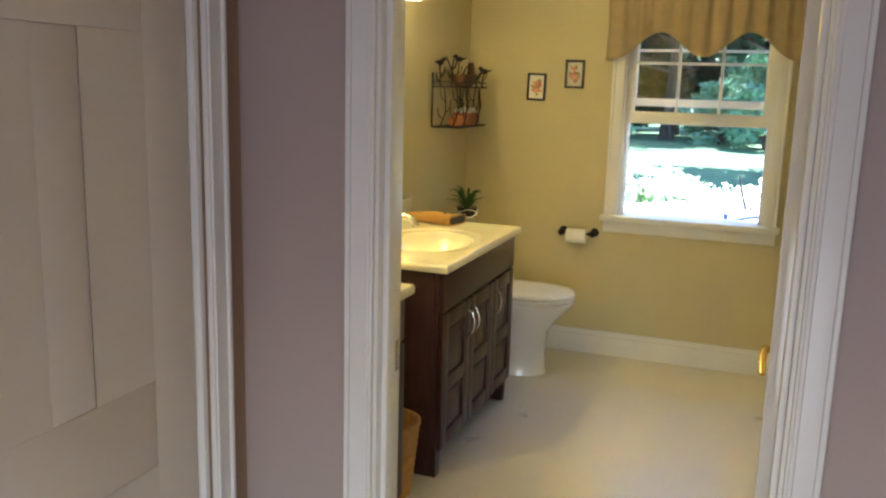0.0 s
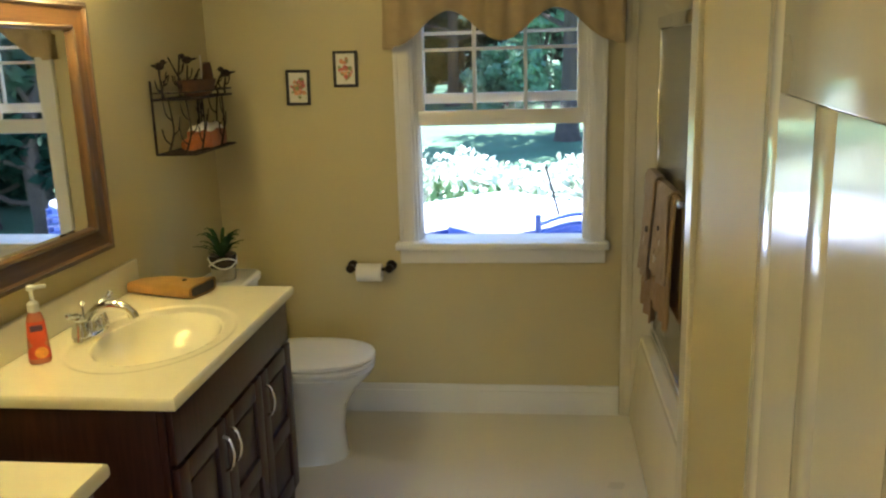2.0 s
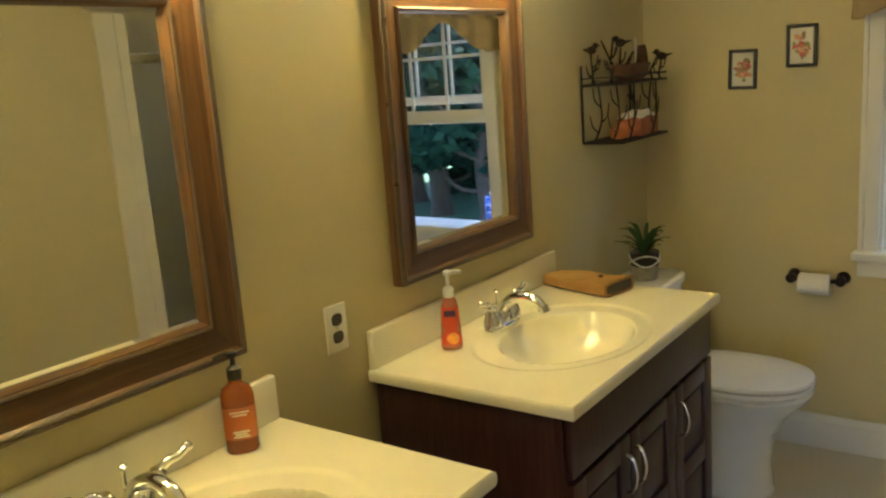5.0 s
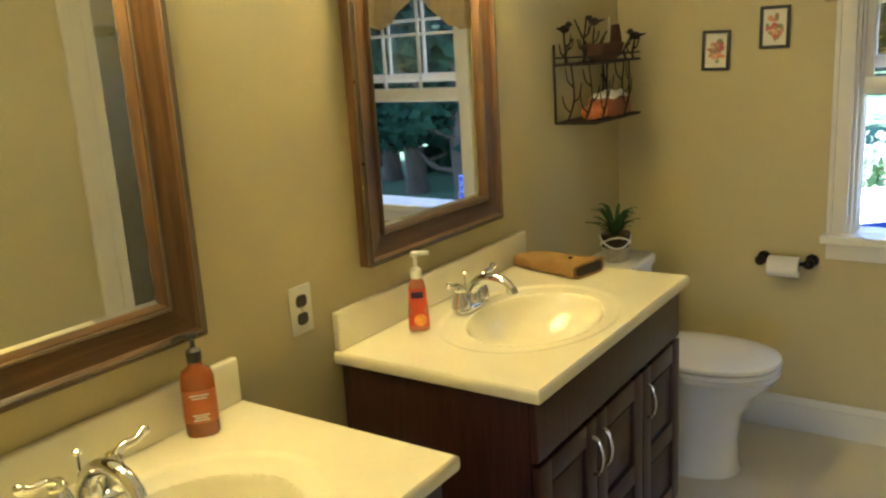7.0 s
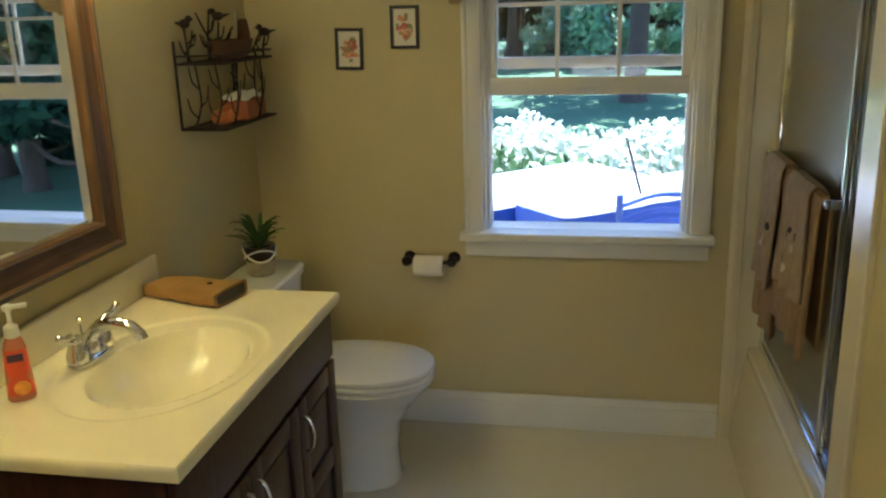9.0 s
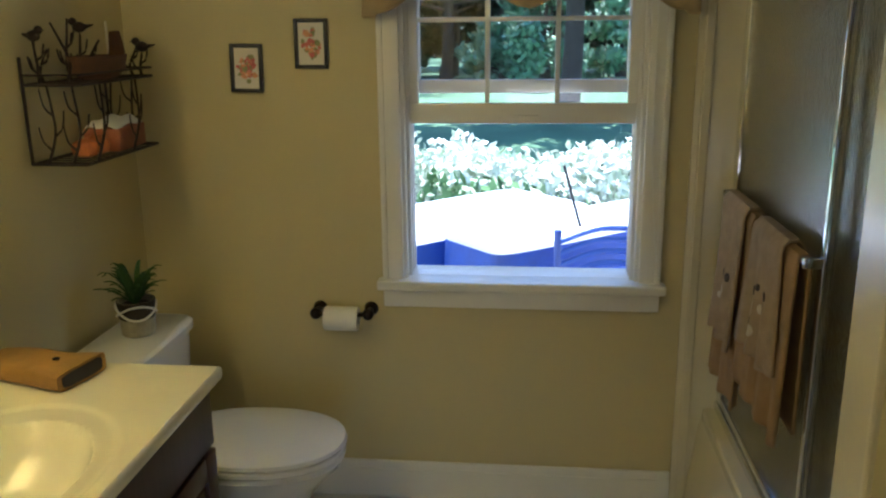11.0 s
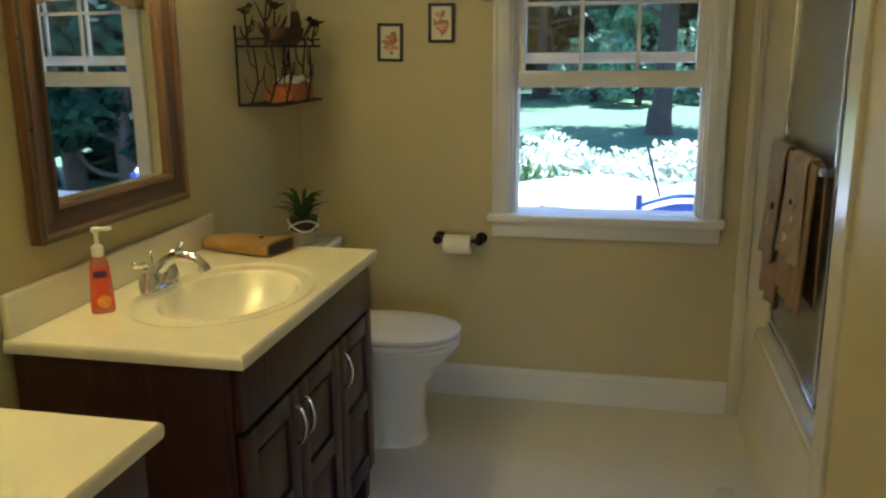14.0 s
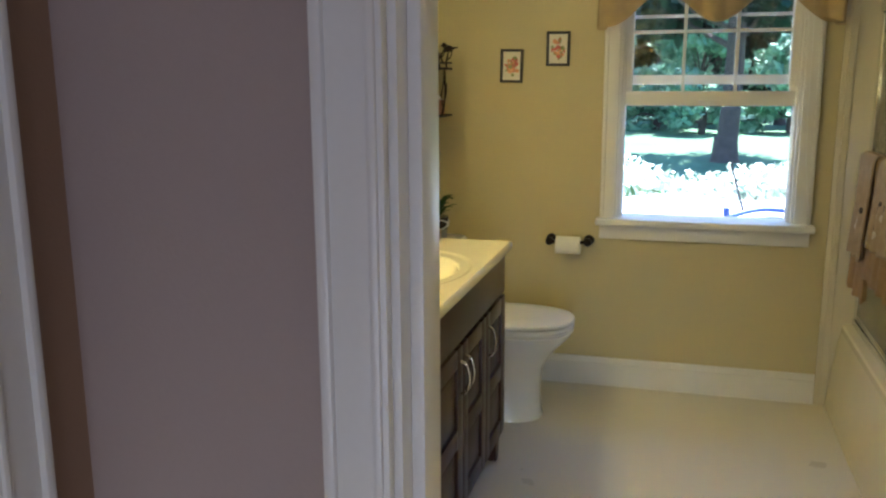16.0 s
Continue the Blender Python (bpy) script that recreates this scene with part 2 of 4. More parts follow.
def oval(cx, cy, z, rx, ry, n=28, power=2.0):
    out = []
    for i in range(n):
        a = 2 * math.pi * i / n
        c, s = math.cos(a), math.sin(a)
        out.append((cx + rx * math.copysign(abs(c) ** (2 / power), c), cy + ry * math.copysign(abs(s) ** (2 / power), s), z))
    return out


def lathe(bm, profile, centre=(0, 0, 0), n=20, cap=True):
    """Turned about z: profile is (radius, z)."""
    x, y, z = centre
    return loft(bm, [oval(x, y, z + h, max(r, 1e-4), max(r, 1e-4), n) for r, h in profile], cap)


def tube(bm, points, radius, n=8, taper=None):
    """A round rod swept along points."""
    pts = [Vector(p) for p in points]
    rings = []
    for i, p in enumerate(pts):
        d = (pts[min(i + 1, len(pts) - 1)] - pts[max(i - 1, 0)]).normalized()
        u = d.cross(Vector((0, 0, 1)) if abs(d.z) < 0.9 else Vector((1, 0, 0))).normalized()
        v = d.cross(u)
        r = radius if taper is None else radius + (taper - radius) * i / (len(pts) - 1)
        rings.append([p + r * (math.cos(2 * math.pi * k / n) * u + math.sin(2 * math.pi * k / n) * v) for k in range(n)])
    return loft(bm, rings)


def bend(points, steps=8):
    """A smooth line through the points."""
    p = [Vector(q) for q in points]
    out = []
    for i in range(len(p) - 1):
        a, b, c, d = p[max(i - 1, 0)], p[i], p[i + 1], p[min(i + 2, len(p) - 1)]
        for k in range(steps):
            t = k / steps
            out.append(0.5 * ((2 * b) + (c - a) * t + (2 * a - 5 * b + 4 * c - d) * t * t + (3 * b - a - 3 * c + d) * t ** 3))
    return out + [p[-1]]


def sheet(bm, f, nu, nv):
    """A surface f(u, v) over the unit square."""
    v = [[bm.verts.new(f(i / nu, j / nv)) for j in range(nv + 1)] for i in range(nu + 1)]
    for i in range(nu):
        for j in range(nv):
            bm.faces.new((v[i][j], v[i + 1][j], v[i + 1][j + 1], v[i][j + 1]))
    return bm


def solid(name, bm, mat, smooth=True, thick=0.0):
    bmesh.ops.recalc_face_normals(bm, faces=bm.faces[:])
    me = bpy.data.meshes.new(name)
    bm.to_mesh(me)
    bm.free()
    if smooth:
        me.polygons.foreach_set("use_smooth", [True] * len(me.polygons))
        me.set_sharp_from_angle(angle=radians(38))
    me.materials.append(mat)
    ob = new(name, me)
    if thick:
        mod = ob.modifiers.new("thickness", "SOLIDIFY")
        mod.thickness, mod.offset = thick, 0
    return ob


def part(name, bm, mat, parent, label="", thick=0.0, smooth=True, at=None):
    ob = solid(name, bm, mat, smooth, thick)
    ob.parent = parent
    if at is not None:
        ob.matrix_basis = at
    return tagged(ob, label)


def thing(name, at, label, category, group=""):
    ob = new(name)
    ob.empty_display_size = 0.05
    ob.matrix_basis = at if isinstance(at, Matrix) else Matrix.Translation(at)
    return tagged(ob, label, category, group)


def single(name, bm, mat, at, label, category, group="", thick=0.0, smooth=True):
    ob = solid(name, bm, mat, smooth, thick)
    ob.matrix_basis = at if isinstance(at, Matrix) else Matrix.Translation(at)
    return tagged(ob, label, category, group)


def setting(name, bm, mat, label="", smooth=False):
    return tagged(solid(name, bm, mat, smooth), label, "", "", "structure")


# ---- the rooms ----
BACK = 4.0            # window wall
RIGHT = 1.785          # right wall
DOORY0, DOORY1 = 0.790, 0.889   # the wall with the door
JL, JR = 0.945, 1.628   # door opening
CEILZ, HEAD = 2.44, 2.03
ALC = 2.65            # where the right wall ends and the tub alcove begins
WX0, WX1, WZ0, WZ1 = 0.856, 1.602, 0.78, 1.96

setting("floor", blk((-0.15, -1.6, -0.12), (2.75, BACK + 0.14, 0.0)), FLOOR, "cream sheet vinyl floor with a soft sheen")
setting("ceiling", blk((-0.9, -1.6, CEILZ), (2.75, BACK + 0.14, CEILZ + 0.12)), CEIL, "flat white painted ceiling")
setting("wall_left", blk((-0.13, DOORY1, 0), (0, BACK + 0.14, CEILZ)), WALL, "yellow-tan painted bathroom wall")
bm = bmesh.new()
box(bm, (0, BACK, 0), (WX0, BACK + 0.14, CEILZ))
box(bm, (WX1, BACK, 0), (2.75, BACK + 0.14, CEILZ))
box(bm, (WX0, BACK, 0), (WX1, BACK + 0.14, WZ0))
box(bm, (WX0, BACK, WZ1), (WX1, BACK + 0.14, CEILZ))
setting("wall_window", bm, WALL, "yellow-tan painted wall round the window")
bm = bmesh.new()
box(bm, (RIGHT, DOORY1, 0), (RIGHT + 0.12, ALC, CEILZ))
box(bm, (RIGHT + 0.12, ALC - 0.12, 0), (2.75, ALC, CEILZ))
setting("wall_right", bm, WALL, "yellow-tan painted wall behind the door")
setting("wall_alcove", blk((2.6, ALC, 0), (2.75, BACK, CEILZ)), TILE, "white tiled back wall of the tub alcove")
bm = bmesh.new()
box(bm, (-0.13, (DOORY0 + DOORY1) / 2, 0), (JL - 0.02, DOORY1, CEILZ))
box(bm, (JR + 0.02, (DOORY0 + DOORY1) / 2, 0), (RIGHT + 0.12, DOORY1, CEILZ))
box(bm, (JL - 0.02, (DOORY0 + DOORY1) / 2, HEAD + 0.02), (JR + 0.02, DOORY1, CEILZ))
setting("wall_door", bm, WALL, "yellow-tan painted bathroom side of the door wall")
HX = 0.665             # hall corner with the closet door
bm = bmesh.new()
box(bm, (HX, DOORY0, 0), (JL - 0.02, (DOORY0 + DOORY1) / 2, CEILZ))
box(bm, (JR + 0.02, DOORY0, 0), (2.75, (DOORY0 + DOORY1) / 2, CEILZ))
box(bm, (JL - 0.02, DOORY0, HEAD + 0.02), (JR + 0.02, (DOORY0 + DOORY1) / 2, CEILZ))
setting("wall_hall_front", bm, HALL, "mauve-grey painted hall wall")
CY1, CY0 = 0.672, 0.08  # closet door opening along the hall's side wall
bm = bmesh.new()
box(bm, (HX - 0.12, CY1, 0), (HX, DOORY0, CEILZ))
box(bm, (HX - 0.12, -1.6, 0), (HX, CY0, CEILZ))
box(bm, (HX - 0.12, CY0, HEAD), (HX, CY1, CEILZ))
setting("wall_hall_side", bm, HALLTAN, "tan-brown hall wall round the closet door")
# unseen back wall; its low opening is added for the fill lamp
bm = bmesh.new()
box(bm, (HX - 0.12, -1.72, 0), (1.0, -1.6, CEILZ))
box(bm, (2.2, -1.72, 0), (2.75, -1.6, CEILZ))
box(bm, (1.0, -1.72, 0), (2.2, -1.6, 0.05))
box(bm, (1.0, -1.72, 1.02), (2.2, -1.6, CEILZ))
setting("wall_hall_back", bm, HALL, "mauve-grey hall wall with a low opening added for the fill lamp")
setting("wall_hall_end", blk((2.75, -1.72, 0), (2.87, BACK + 0.14, CEILZ)), HALL)

# baseboards
def baseboard(name, lo, hi, mat=TRIM):
    """lo, hi: footprint corners; a board with a stepped, rounded top."""
    bm = box(bmesh.new(), (lo[0], lo[1], 0.0), (hi[0], hi[1], 0.105), 0.002)
    dx, dy = hi[0] - lo[0], hi[1] - lo[1]
    if dx > dy:
        box(bm, (lo[0], lo[1] + 0.004, 0.103), (hi[0], hi[1], 0.135), 0.005)
    else:
        box(bm, (lo[0], lo[1], 0.103), (hi[0] - 0.004, hi[1], 0.135), 0.005)
    return setting(name, bm, mat, "white painted baseboard")


baseboard("baseboard_back", (0.0, BACK - 0.016, 0), (1.732, BACK, 0))
baseboard("baseboard_left", (0.0, 3.17, 0), (0.016, BACK - 0.016, 0))
baseboard("baseboard_door", (0.0, DOORY1, 0), (JL - 0.075, DOORY1 + 0.016, 0))
baseboard("baseboard_hall", (HX, DOORY0 - 0.016, 0), (JL - 0.075, DOORY0, 0))


def casing_bars(x0, x1, z1, y, out, width=0.052):
    """Three casing boards round an opening x0..x1 up to z1, on a wall face at y, standing out towards out (+1 or -1)."""
    bars = []
    for k in range(3):
        bm = bmesh.new()
        for a, b, t in ((0.0, width, 0.012), (0.005, 0.013, 0.0155), (0.042, width, 0.018)):
            ys = sorted((y, y + out * t))
            if k == 0:
                box(bm, (x0 - b, ys[0], 0), (x0 - a, ys[1], z1 + a), 0.003)
            elif k == 1:
                box(bm, (x1 + a, ys[0], 0), (x1 + b, ys[1], z1 + a), 0.003)
            else:
                box(bm, (x0 - b, ys[0], z1 + a), (x1 + b, ys[1], z1 + b), 0.003)
        bars.append(bm)
    return bars


def panel_door(name, width, height, at, label, mat=DOOR, thick=0.035):
    """A six-panel door; origin at the hinge foot, the leaf along local -x, faces along y."""
    d = tagged(thing(name, at, label, "door"), kind="structure")
    st, mid = 0.105, 0.085
    rails = [(0.0, 0.22), (0.80, 0.95), (1.51, 1.62), (height - 0.115, height)]
    def leaf(n, lo, hi, bev=0.002):
        part(n, blk((lo[0], -thick / 2, lo[1]), (hi[0], thick / 2, hi[1]), bev), mat, d)
    leaf("stile", (-width, 0.008), (-width + st, height))
    leaf("stile", (-st, 0.008), (0, height))
    for a, b in rails:
        leaf("rail", (-width + st, a + 0.008 if a == 0 else a), (-st, b))
    cx = -width / 2
    for (_, a), (b, _) in zip(rails, rails[1:]):
        leaf("mullion", (cx - mid / 2, a), (cx + mid / 2, b))
        for x0, x1 in ((-width + st, cx - mid / 2), (cx + mid / 2, -st)):
            bm = blk((x0, -0.006, a), (x1, 0.006, b))
            for s in (-1, 1):
                g = 0.042
                rings = []
                for inset, yy in ((0.0, 0.0175), (0.006, 0.0150), (0.012, 0.0065), (0.018, 0.0060), (0.026, 0.0080), (g, 0.0150), (g + 0.006, 0.0155)):
                    rings.append([(x0 + inset, s * yy, a + inset), (x1 - inset, s * yy, a + inset), (x1 - inset, s * yy, b - inset), (x0 + inset, s * yy, b - inset)])
                loft(bm, rings)
            part("panel", bm, mat, d)
    return d


def lever(parent, x, z, side, mat=BRASS):
    """A brass rose and lever on one face of a door leaf; lever points to local +x."""
    h = 0.0175
    bm = bmesh.new()
    tube(bm, [(x, side * h, z), (x, side * (h + 0.004), z), (x, side * (h + 0.010), z)], 0.031, 20, 0.024)
    rose = part("rose", bm, mat, parent, "polished brass rose")
    bm = bmesh.new()
    tube(bm, [(x, side * (h + 0.008), z), (x, side * (h + 0.055), z)], 0.010, 12)
    tube(bm, bend([(x, side * (h + 0.052), z), (x + 0.03, side * (h + 0.056), z + 0.004), (x + 0.070, side * (h + 0.054), z - 0.010), (x + 0.098, side * (h + 0.050), z - 0.034)], 5), 0.010, 10, 0.007)
    part("lever_handle", bm, mat, rose)


# bathroom doorway
door_frame = tagged(thing("door_frame", (0, 0, 0), "white painted door jamb and moulded casing", "door frame"), kind="structure")
bm = bmesh.new()
box(bm, (JL - 0.019, DOORY0 - 0.002, 0), (JL, DOORY1 + 0.002, HEAD), 0.001)
box(bm, (JL, DOORY1 - 0.08, 0), (JL + 0.011, DOORY1 - 0.042, HEAD), 0.002)
part("jamb", bm, TRIM, door_frame)
bm = bmesh.new()
box(bm, (JR, DOORY0 - 0.002, 0), (JR + 0.019, DOORY1 + 0.002, HEAD), 0.001)
box(bm, (JR - 0.011, DOORY1 - 0.08, 0), (JR, DOORY1 - 0.042, HEAD), 0.002)
part("jamb", bm, TRIM, door_frame)
part("head_jamb", blk((JL - 0.019, DOORY0 - 0.002, HEAD), (JR + 0.019, DOORY1 + 0.002, HEAD + 0.019), 0.001), TRIM, door_frame)
for b in casing_bars(JL - 0.006, JR + 0.006, HEAD + 0.006, DOORY0 - 0.002, -1) + casing_bars(JL - 0.006, JR + 0.006, HEAD + 0.006, DOORY1 + 0.002, 1):
    part("casing", b, TRIM, door_frame)
part("strike_plate", blk((JL, DOORY1 - 0.038, 0.915), (JL + 0.0025, DOORY1 - 0.008, 0.975), 0.001), NICKEL, door_frame, "dull metal strike plate")

DOOR_ANGLE = -96
door_1 = panel_door("door_1", 0.69, 2.015, pose(JR - 0.012, DOORY1 + 0.020, 0.006, 0, 0, DOOR_ANGLE), "open white six-panel door in glossy paint")
lever(door_1, -0.628, 0.850, -1)
lever(door_1, -0.628, 0.850, 1)
for z in (0.22, 1.0, 1.80):
    part("hinge", tube(bmesh.new(), [(0.004, 0.022, z - 0.045), (0.004, 0.022, z + 0.045)], 0.006, 10), BRASS, door_1, "brass hinge knuckle")

# closet door in the hall's side wall
closet_frame = tagged(thing("closet_door_frame", pose(HX, 0, 0, 0, 0, 90), "white moulded casing round the closet door", "door frame"), kind="structure")
for b in casing_bars(CY0 - 0.006, CY1 + 0.006, HEAD + 0.006, 0.0, -1):
    part("casing", b, TRIM, closet_frame)
for a, b in ((CY0 - 0.001, CY0 + 0.012), (CY1 - 0.012, CY1 + 0.001)):
    part("jamb", blk((a, 0.0, 0), (b, 0.12, HEAD), 0.001), TRIM, closet_frame)
panel_door("door_2", CY1 - CY0 - 0.03, 2.015, pose(HX - 0.03, CY1 - 0.015, 0.006, 0, 0, 90), "closed six-panel closet door, weaker light put into its cream colour", DIM_DOOR)

# ---- window ----
window_1 = tagged(thing("window_1", (0, BACK, 0), "white double-hung window with its lower sash raised", "window"), kind="structure")
cw = 0.062
for lo, hi in (((WX0 - cw, -0.016, WZ0), (WX0 + 0.004, 0, WZ1 + 0.004)), ((WX1 - 0.004, -0.016, WZ0), (WX1 + cw, 0, WZ1 + 0.004)), ((WX0 - cw, -0.016, WZ1 + 0.004), (WX1 + cw, 0, WZ1 + 0.07))):
    bm = blk(lo, hi, 0.003)
    if hi[2] - lo[2] > 0.5:
        out = lo[0] if lo[0] < 1 else hi[0] - 0.018
        box(bm, (out, -0.022, lo[2]), (out + 0.018, -0.003, hi[2]), 0.004)
    part("casing", bm, TRIM, window_1)
part("stool", blk((0.778, -0.052, 0.755), (1.680, 0.05, 0.786), 0.007, 3), TRIM, window_1)
part("apron", blk((0.794, -0.018, 0.692), (1.664, 0, 0.755), 0.004), TRIM, window_1)
for lo, hi in (((WX0, 0, WZ0), (WX0 + 0.016, 0.14, WZ1)), ((WX1 - 0.016, 0, WZ0), (WX1, 0.14, WZ1)), ((WX0, 0, WZ1 - 0.016), (WX1, 0.14, WZ1))):
    bm = blk(lo, hi, 0.001)
    if hi[2] - lo[2] > 0.5:
        s = 1 if lo[0] < 1 else -1
        x = hi[0] if s > 0 else lo[0]
        for y in (0.026, 0.074, 0.118):
            box(bm, (min(x, x + s * 0.012), y, lo[2]), (max(x, x + s * 0.012), y + 0.008, hi[2]), 0.001)
    part("window_frame", bm, TRIM, window_1)
part("sill", blk((WX0, 0.05, WZ0 - 0.02), (WX1, 0.16, WZ0 + 0.004), 0.004), TRIM, window_1)


def sash(y, z0, z1, bottom, top):
    x0, x1 = WX0 + 0.018, WX1 - 0.018
    w = 0.036
    s = part("sash", blk((x0, y, z0), (x1, y + 0.032, z0 + bottom), 0.003), TRIM, window_1)
    part("top_rail", blk((x0, y, z1 - top), (x1, y + 0.032, z1), 0.003), TRIM, s)
    part("stile", blk((x0, y, z0 + bottom), (x0 + w, y + 0.032, z1 - top), 0.003), TRIM, s)
    part("stile", blk((x1 - w, y, z0 + bottom), (x1, y + 0.032, z1 - top), 0.003), TRIM, s)
    gx0, gx1, gz0, gz1 = x0 + w, x1 - w, z0 + bottom, z1 - top
    for k in (1, 2):
        x = gx0 + (gx1 - gx0) * k / 3
        part("muntin", blk((x - 0.007, y + 0.009, gz0), (x + 0.007, y + 0.023, gz1), 0.003), TRIM, s)
    zc = (gz0 + gz1) / 2
    part("muntin", blk((gx0, y + 0.0105, zc - 0.007), (gx1, y + 0.0215, zc + 0.007), 0.003), TRIM, s)
    g = part("pane", blk((gx0 - 0.004, y + 0.015, gz0 - 0.004), (gx1 + 0.004, y + 0.017, gz1 + 0.004)), GLASS, s, smooth=False)
    g.visible_shadow = False
    return s


low = sash(0.036, 1.275, 1.875, 0.062, 0.040)
sash(0.082, 1.365, 1.945, 0.040, 0.045)
part("lift", blk((1.19, 0.024, 1.294), (1.28, 0.037, 1.302), 0.003), TRIM, low)

# scalloped valance on a rod
def valance_edge(u):
    """The lower edge: outer tails, two arches and a middle scallop."""
    x = u * 2 - 1
    return 1.618 + 0.125 * (1 - math.cos(2 * math.pi * min(abs(x) / 0.90, 1))) / 2 - 0.012 * abs(x) - (0.012 if abs(x) > 0.93 else 0)


def valance_face(u, v):
    x = 0.768 + 0.955 * u
    z = valance_edge(u) * (1 - v) + 2.04 * v
    y = BACK - 0.060 + 0.013 * math.sin(u * 62) * (0.55 + 0.45 * v) + 0.007 * math.sin(u * 131 + 1.3) * v - 0.012 * (1 - v)
    return (x, y, z)


valance = thing("valance", (0, 0, 0), "gathered tan scalloped valance hanging over the window", "curtain")
part("cloth", sheet(bmesh.new(), valance_face, 150, 26), CLOTH, valance, thick=0.003)
for x, s in ((0.768, 1), (1.723, -1)):
    part("return", sheet(bmesh.new(), lambda u, v, x=x: (x + 0.004 * math.sin(v * 9 + u * 5), BACK - 0.004 - 0.066 * u, 1.595 + 0.445 * v), 6, 12), CLOTH, valance, thick=0.003)
part("curtain_rod", tube(bmesh.new(), [(0.773, BACK - 0.05, 2.025), (1.718, BACK - 0.05, 2.025)], 0.009, 10), WHITEPL, valance)
part("piping", tube(bmesh.new(), [Vector(valance_face(i / 120, 0)) + Vector((0, -0.002, 0)) for i in range(121)], 0.0035, 6), CLOTH, valance)

cord = tube(bmesh.new(), bend([(1.615, BACK - 0.026, 1.64), (1.620, BACK - 0.026, 1.2), (1.637, BACK - 0.026, 0.95), (1.650, BACK - 0.026, 0.86)], 6), 0.0015, 6)
single("blind_cord", cord, WHITEPL, (0, 0, 0), "thin white cord hanging beside the window casing", "cord")

# ---- vanities ----
VX, VTOP = 0.555, 0.82


def vanity(at, width, label, doors):
    """Espresso cabinet; local y runs along the wall, x away from it."""
    v = thing("bathroom_vanity", at, label, "vanity", "bathroom vanities")
    fx, h = 0.525, VTOP - 0.03
    y0, y1 = 0.018, width - 0.022
    part("body", blk((0.012, y0, 0.10), (fx - 0.02, y1, 0.66), 0.002), ESPRESSO, v)
    for y in (y0, y1 - 0.02):
        part("side_panel", blk((0.010, y - 0.002, 0.0), (fx - 0.023, y + 0.020, h), 0.002), ESPRESSO, v)
    for y in (y0 + 0.0, y1 - 0.055):
        bm = bmesh.new()
        loft(bm, [[(fx - 0.055, y, z), (fx, y, z), (fx, y + w, z), (fx - 0.055, y + w, z)] for z, w in ((0.0, 0.038), (0.055, 0.042), (0.10, 0.055))])
        part("foot", bm, ESPRESSO, v)
    part("kick_board", blk((fx - 0.07, y0 + 0.05, 0.02), (fx - 0.05, y1 - 0.05, 0.10), 0.001), ESPRESSO, v)
    part("face_frame", blk((fx - 0.022, y0 - 0.001, 0.10), (fx - 0.004, y1 + 0.001, h), 0.001), ESPRESSO, v)
    part("drawer_front", blk((fx - 0.003, y0 + 0.002, 0.640), (fx + 0.016, y1 - 0.002, h - 0.004), 0.004), ESPRESSO, v)
    n = doors
    w = (y1 - y0) / n
    for i in range(n):
        a, b = y0 + i * w + 0.003, y0 + (i + 1) * w - 0.003
        z0, z1, s = 0.108, 0.630, 0.058
        d = part("door", blk((fx - 0.001, a + 0.01, z0 + 0.01), (fx + 0.006, b - 0.01, z1 - 0.01), 0.001), ESPRESSO, v)
        for lo, hi in (((a, z0), (a + s, z1)), ((b - s, z0), (b, z1))):
            part("stile", blk((fx - 0.001, lo[0], lo[1]), (fx + 0.018, hi[0], hi[1]), 0.003), ESPRESSO, d)
        zm = z0 + (z1 - z0) * 0.47
        for lo, hi in ((z0, z0 + s), (zm - 0.03, zm + 0.03), (z1 - s, z1)):
            part("rail", blk((fx - 0.001, a + s, lo), (fx + 0.0175, b - s, hi), 0.003), ESPRESSO, d)
        for lo, hi in ((z0 + s, zm - 0.03), (zm + 0.03, z1 - s)):
            part("panel", blk((fx + 0.003, a + s + 0.012, lo + 0.012), (fx + 0.011, b - s - 0.012, hi - 0.012), 0.004), ESPRESSO, d)
        hy = (b - 0.025) if i == 0 else (a + 0.025)
        if n == 3 and i == 2:
            hy = a + 0.025
        bm = tube(bmesh.new(), bend([(fx + 0.014, hy, 0.585), (fx + 0.034, hy, 0.577), (fx + 0.044, hy, 0.535), (fx + 0.034, hy, 0.493), (fx + 0.014, hy, 0.485)], 5), 0.0048, 8)
        part("handle", bm, NICKEL, d, "curved satin nickel pull")
    return v


vanity((0, 2.205, 0), 0.955, "dark espresso wood vanity cabinet with panelled doors", 3)
vanity((0, 1.040, 0), 0.853, "dark espresso wood vanity cabinet beside the doorway", 2)


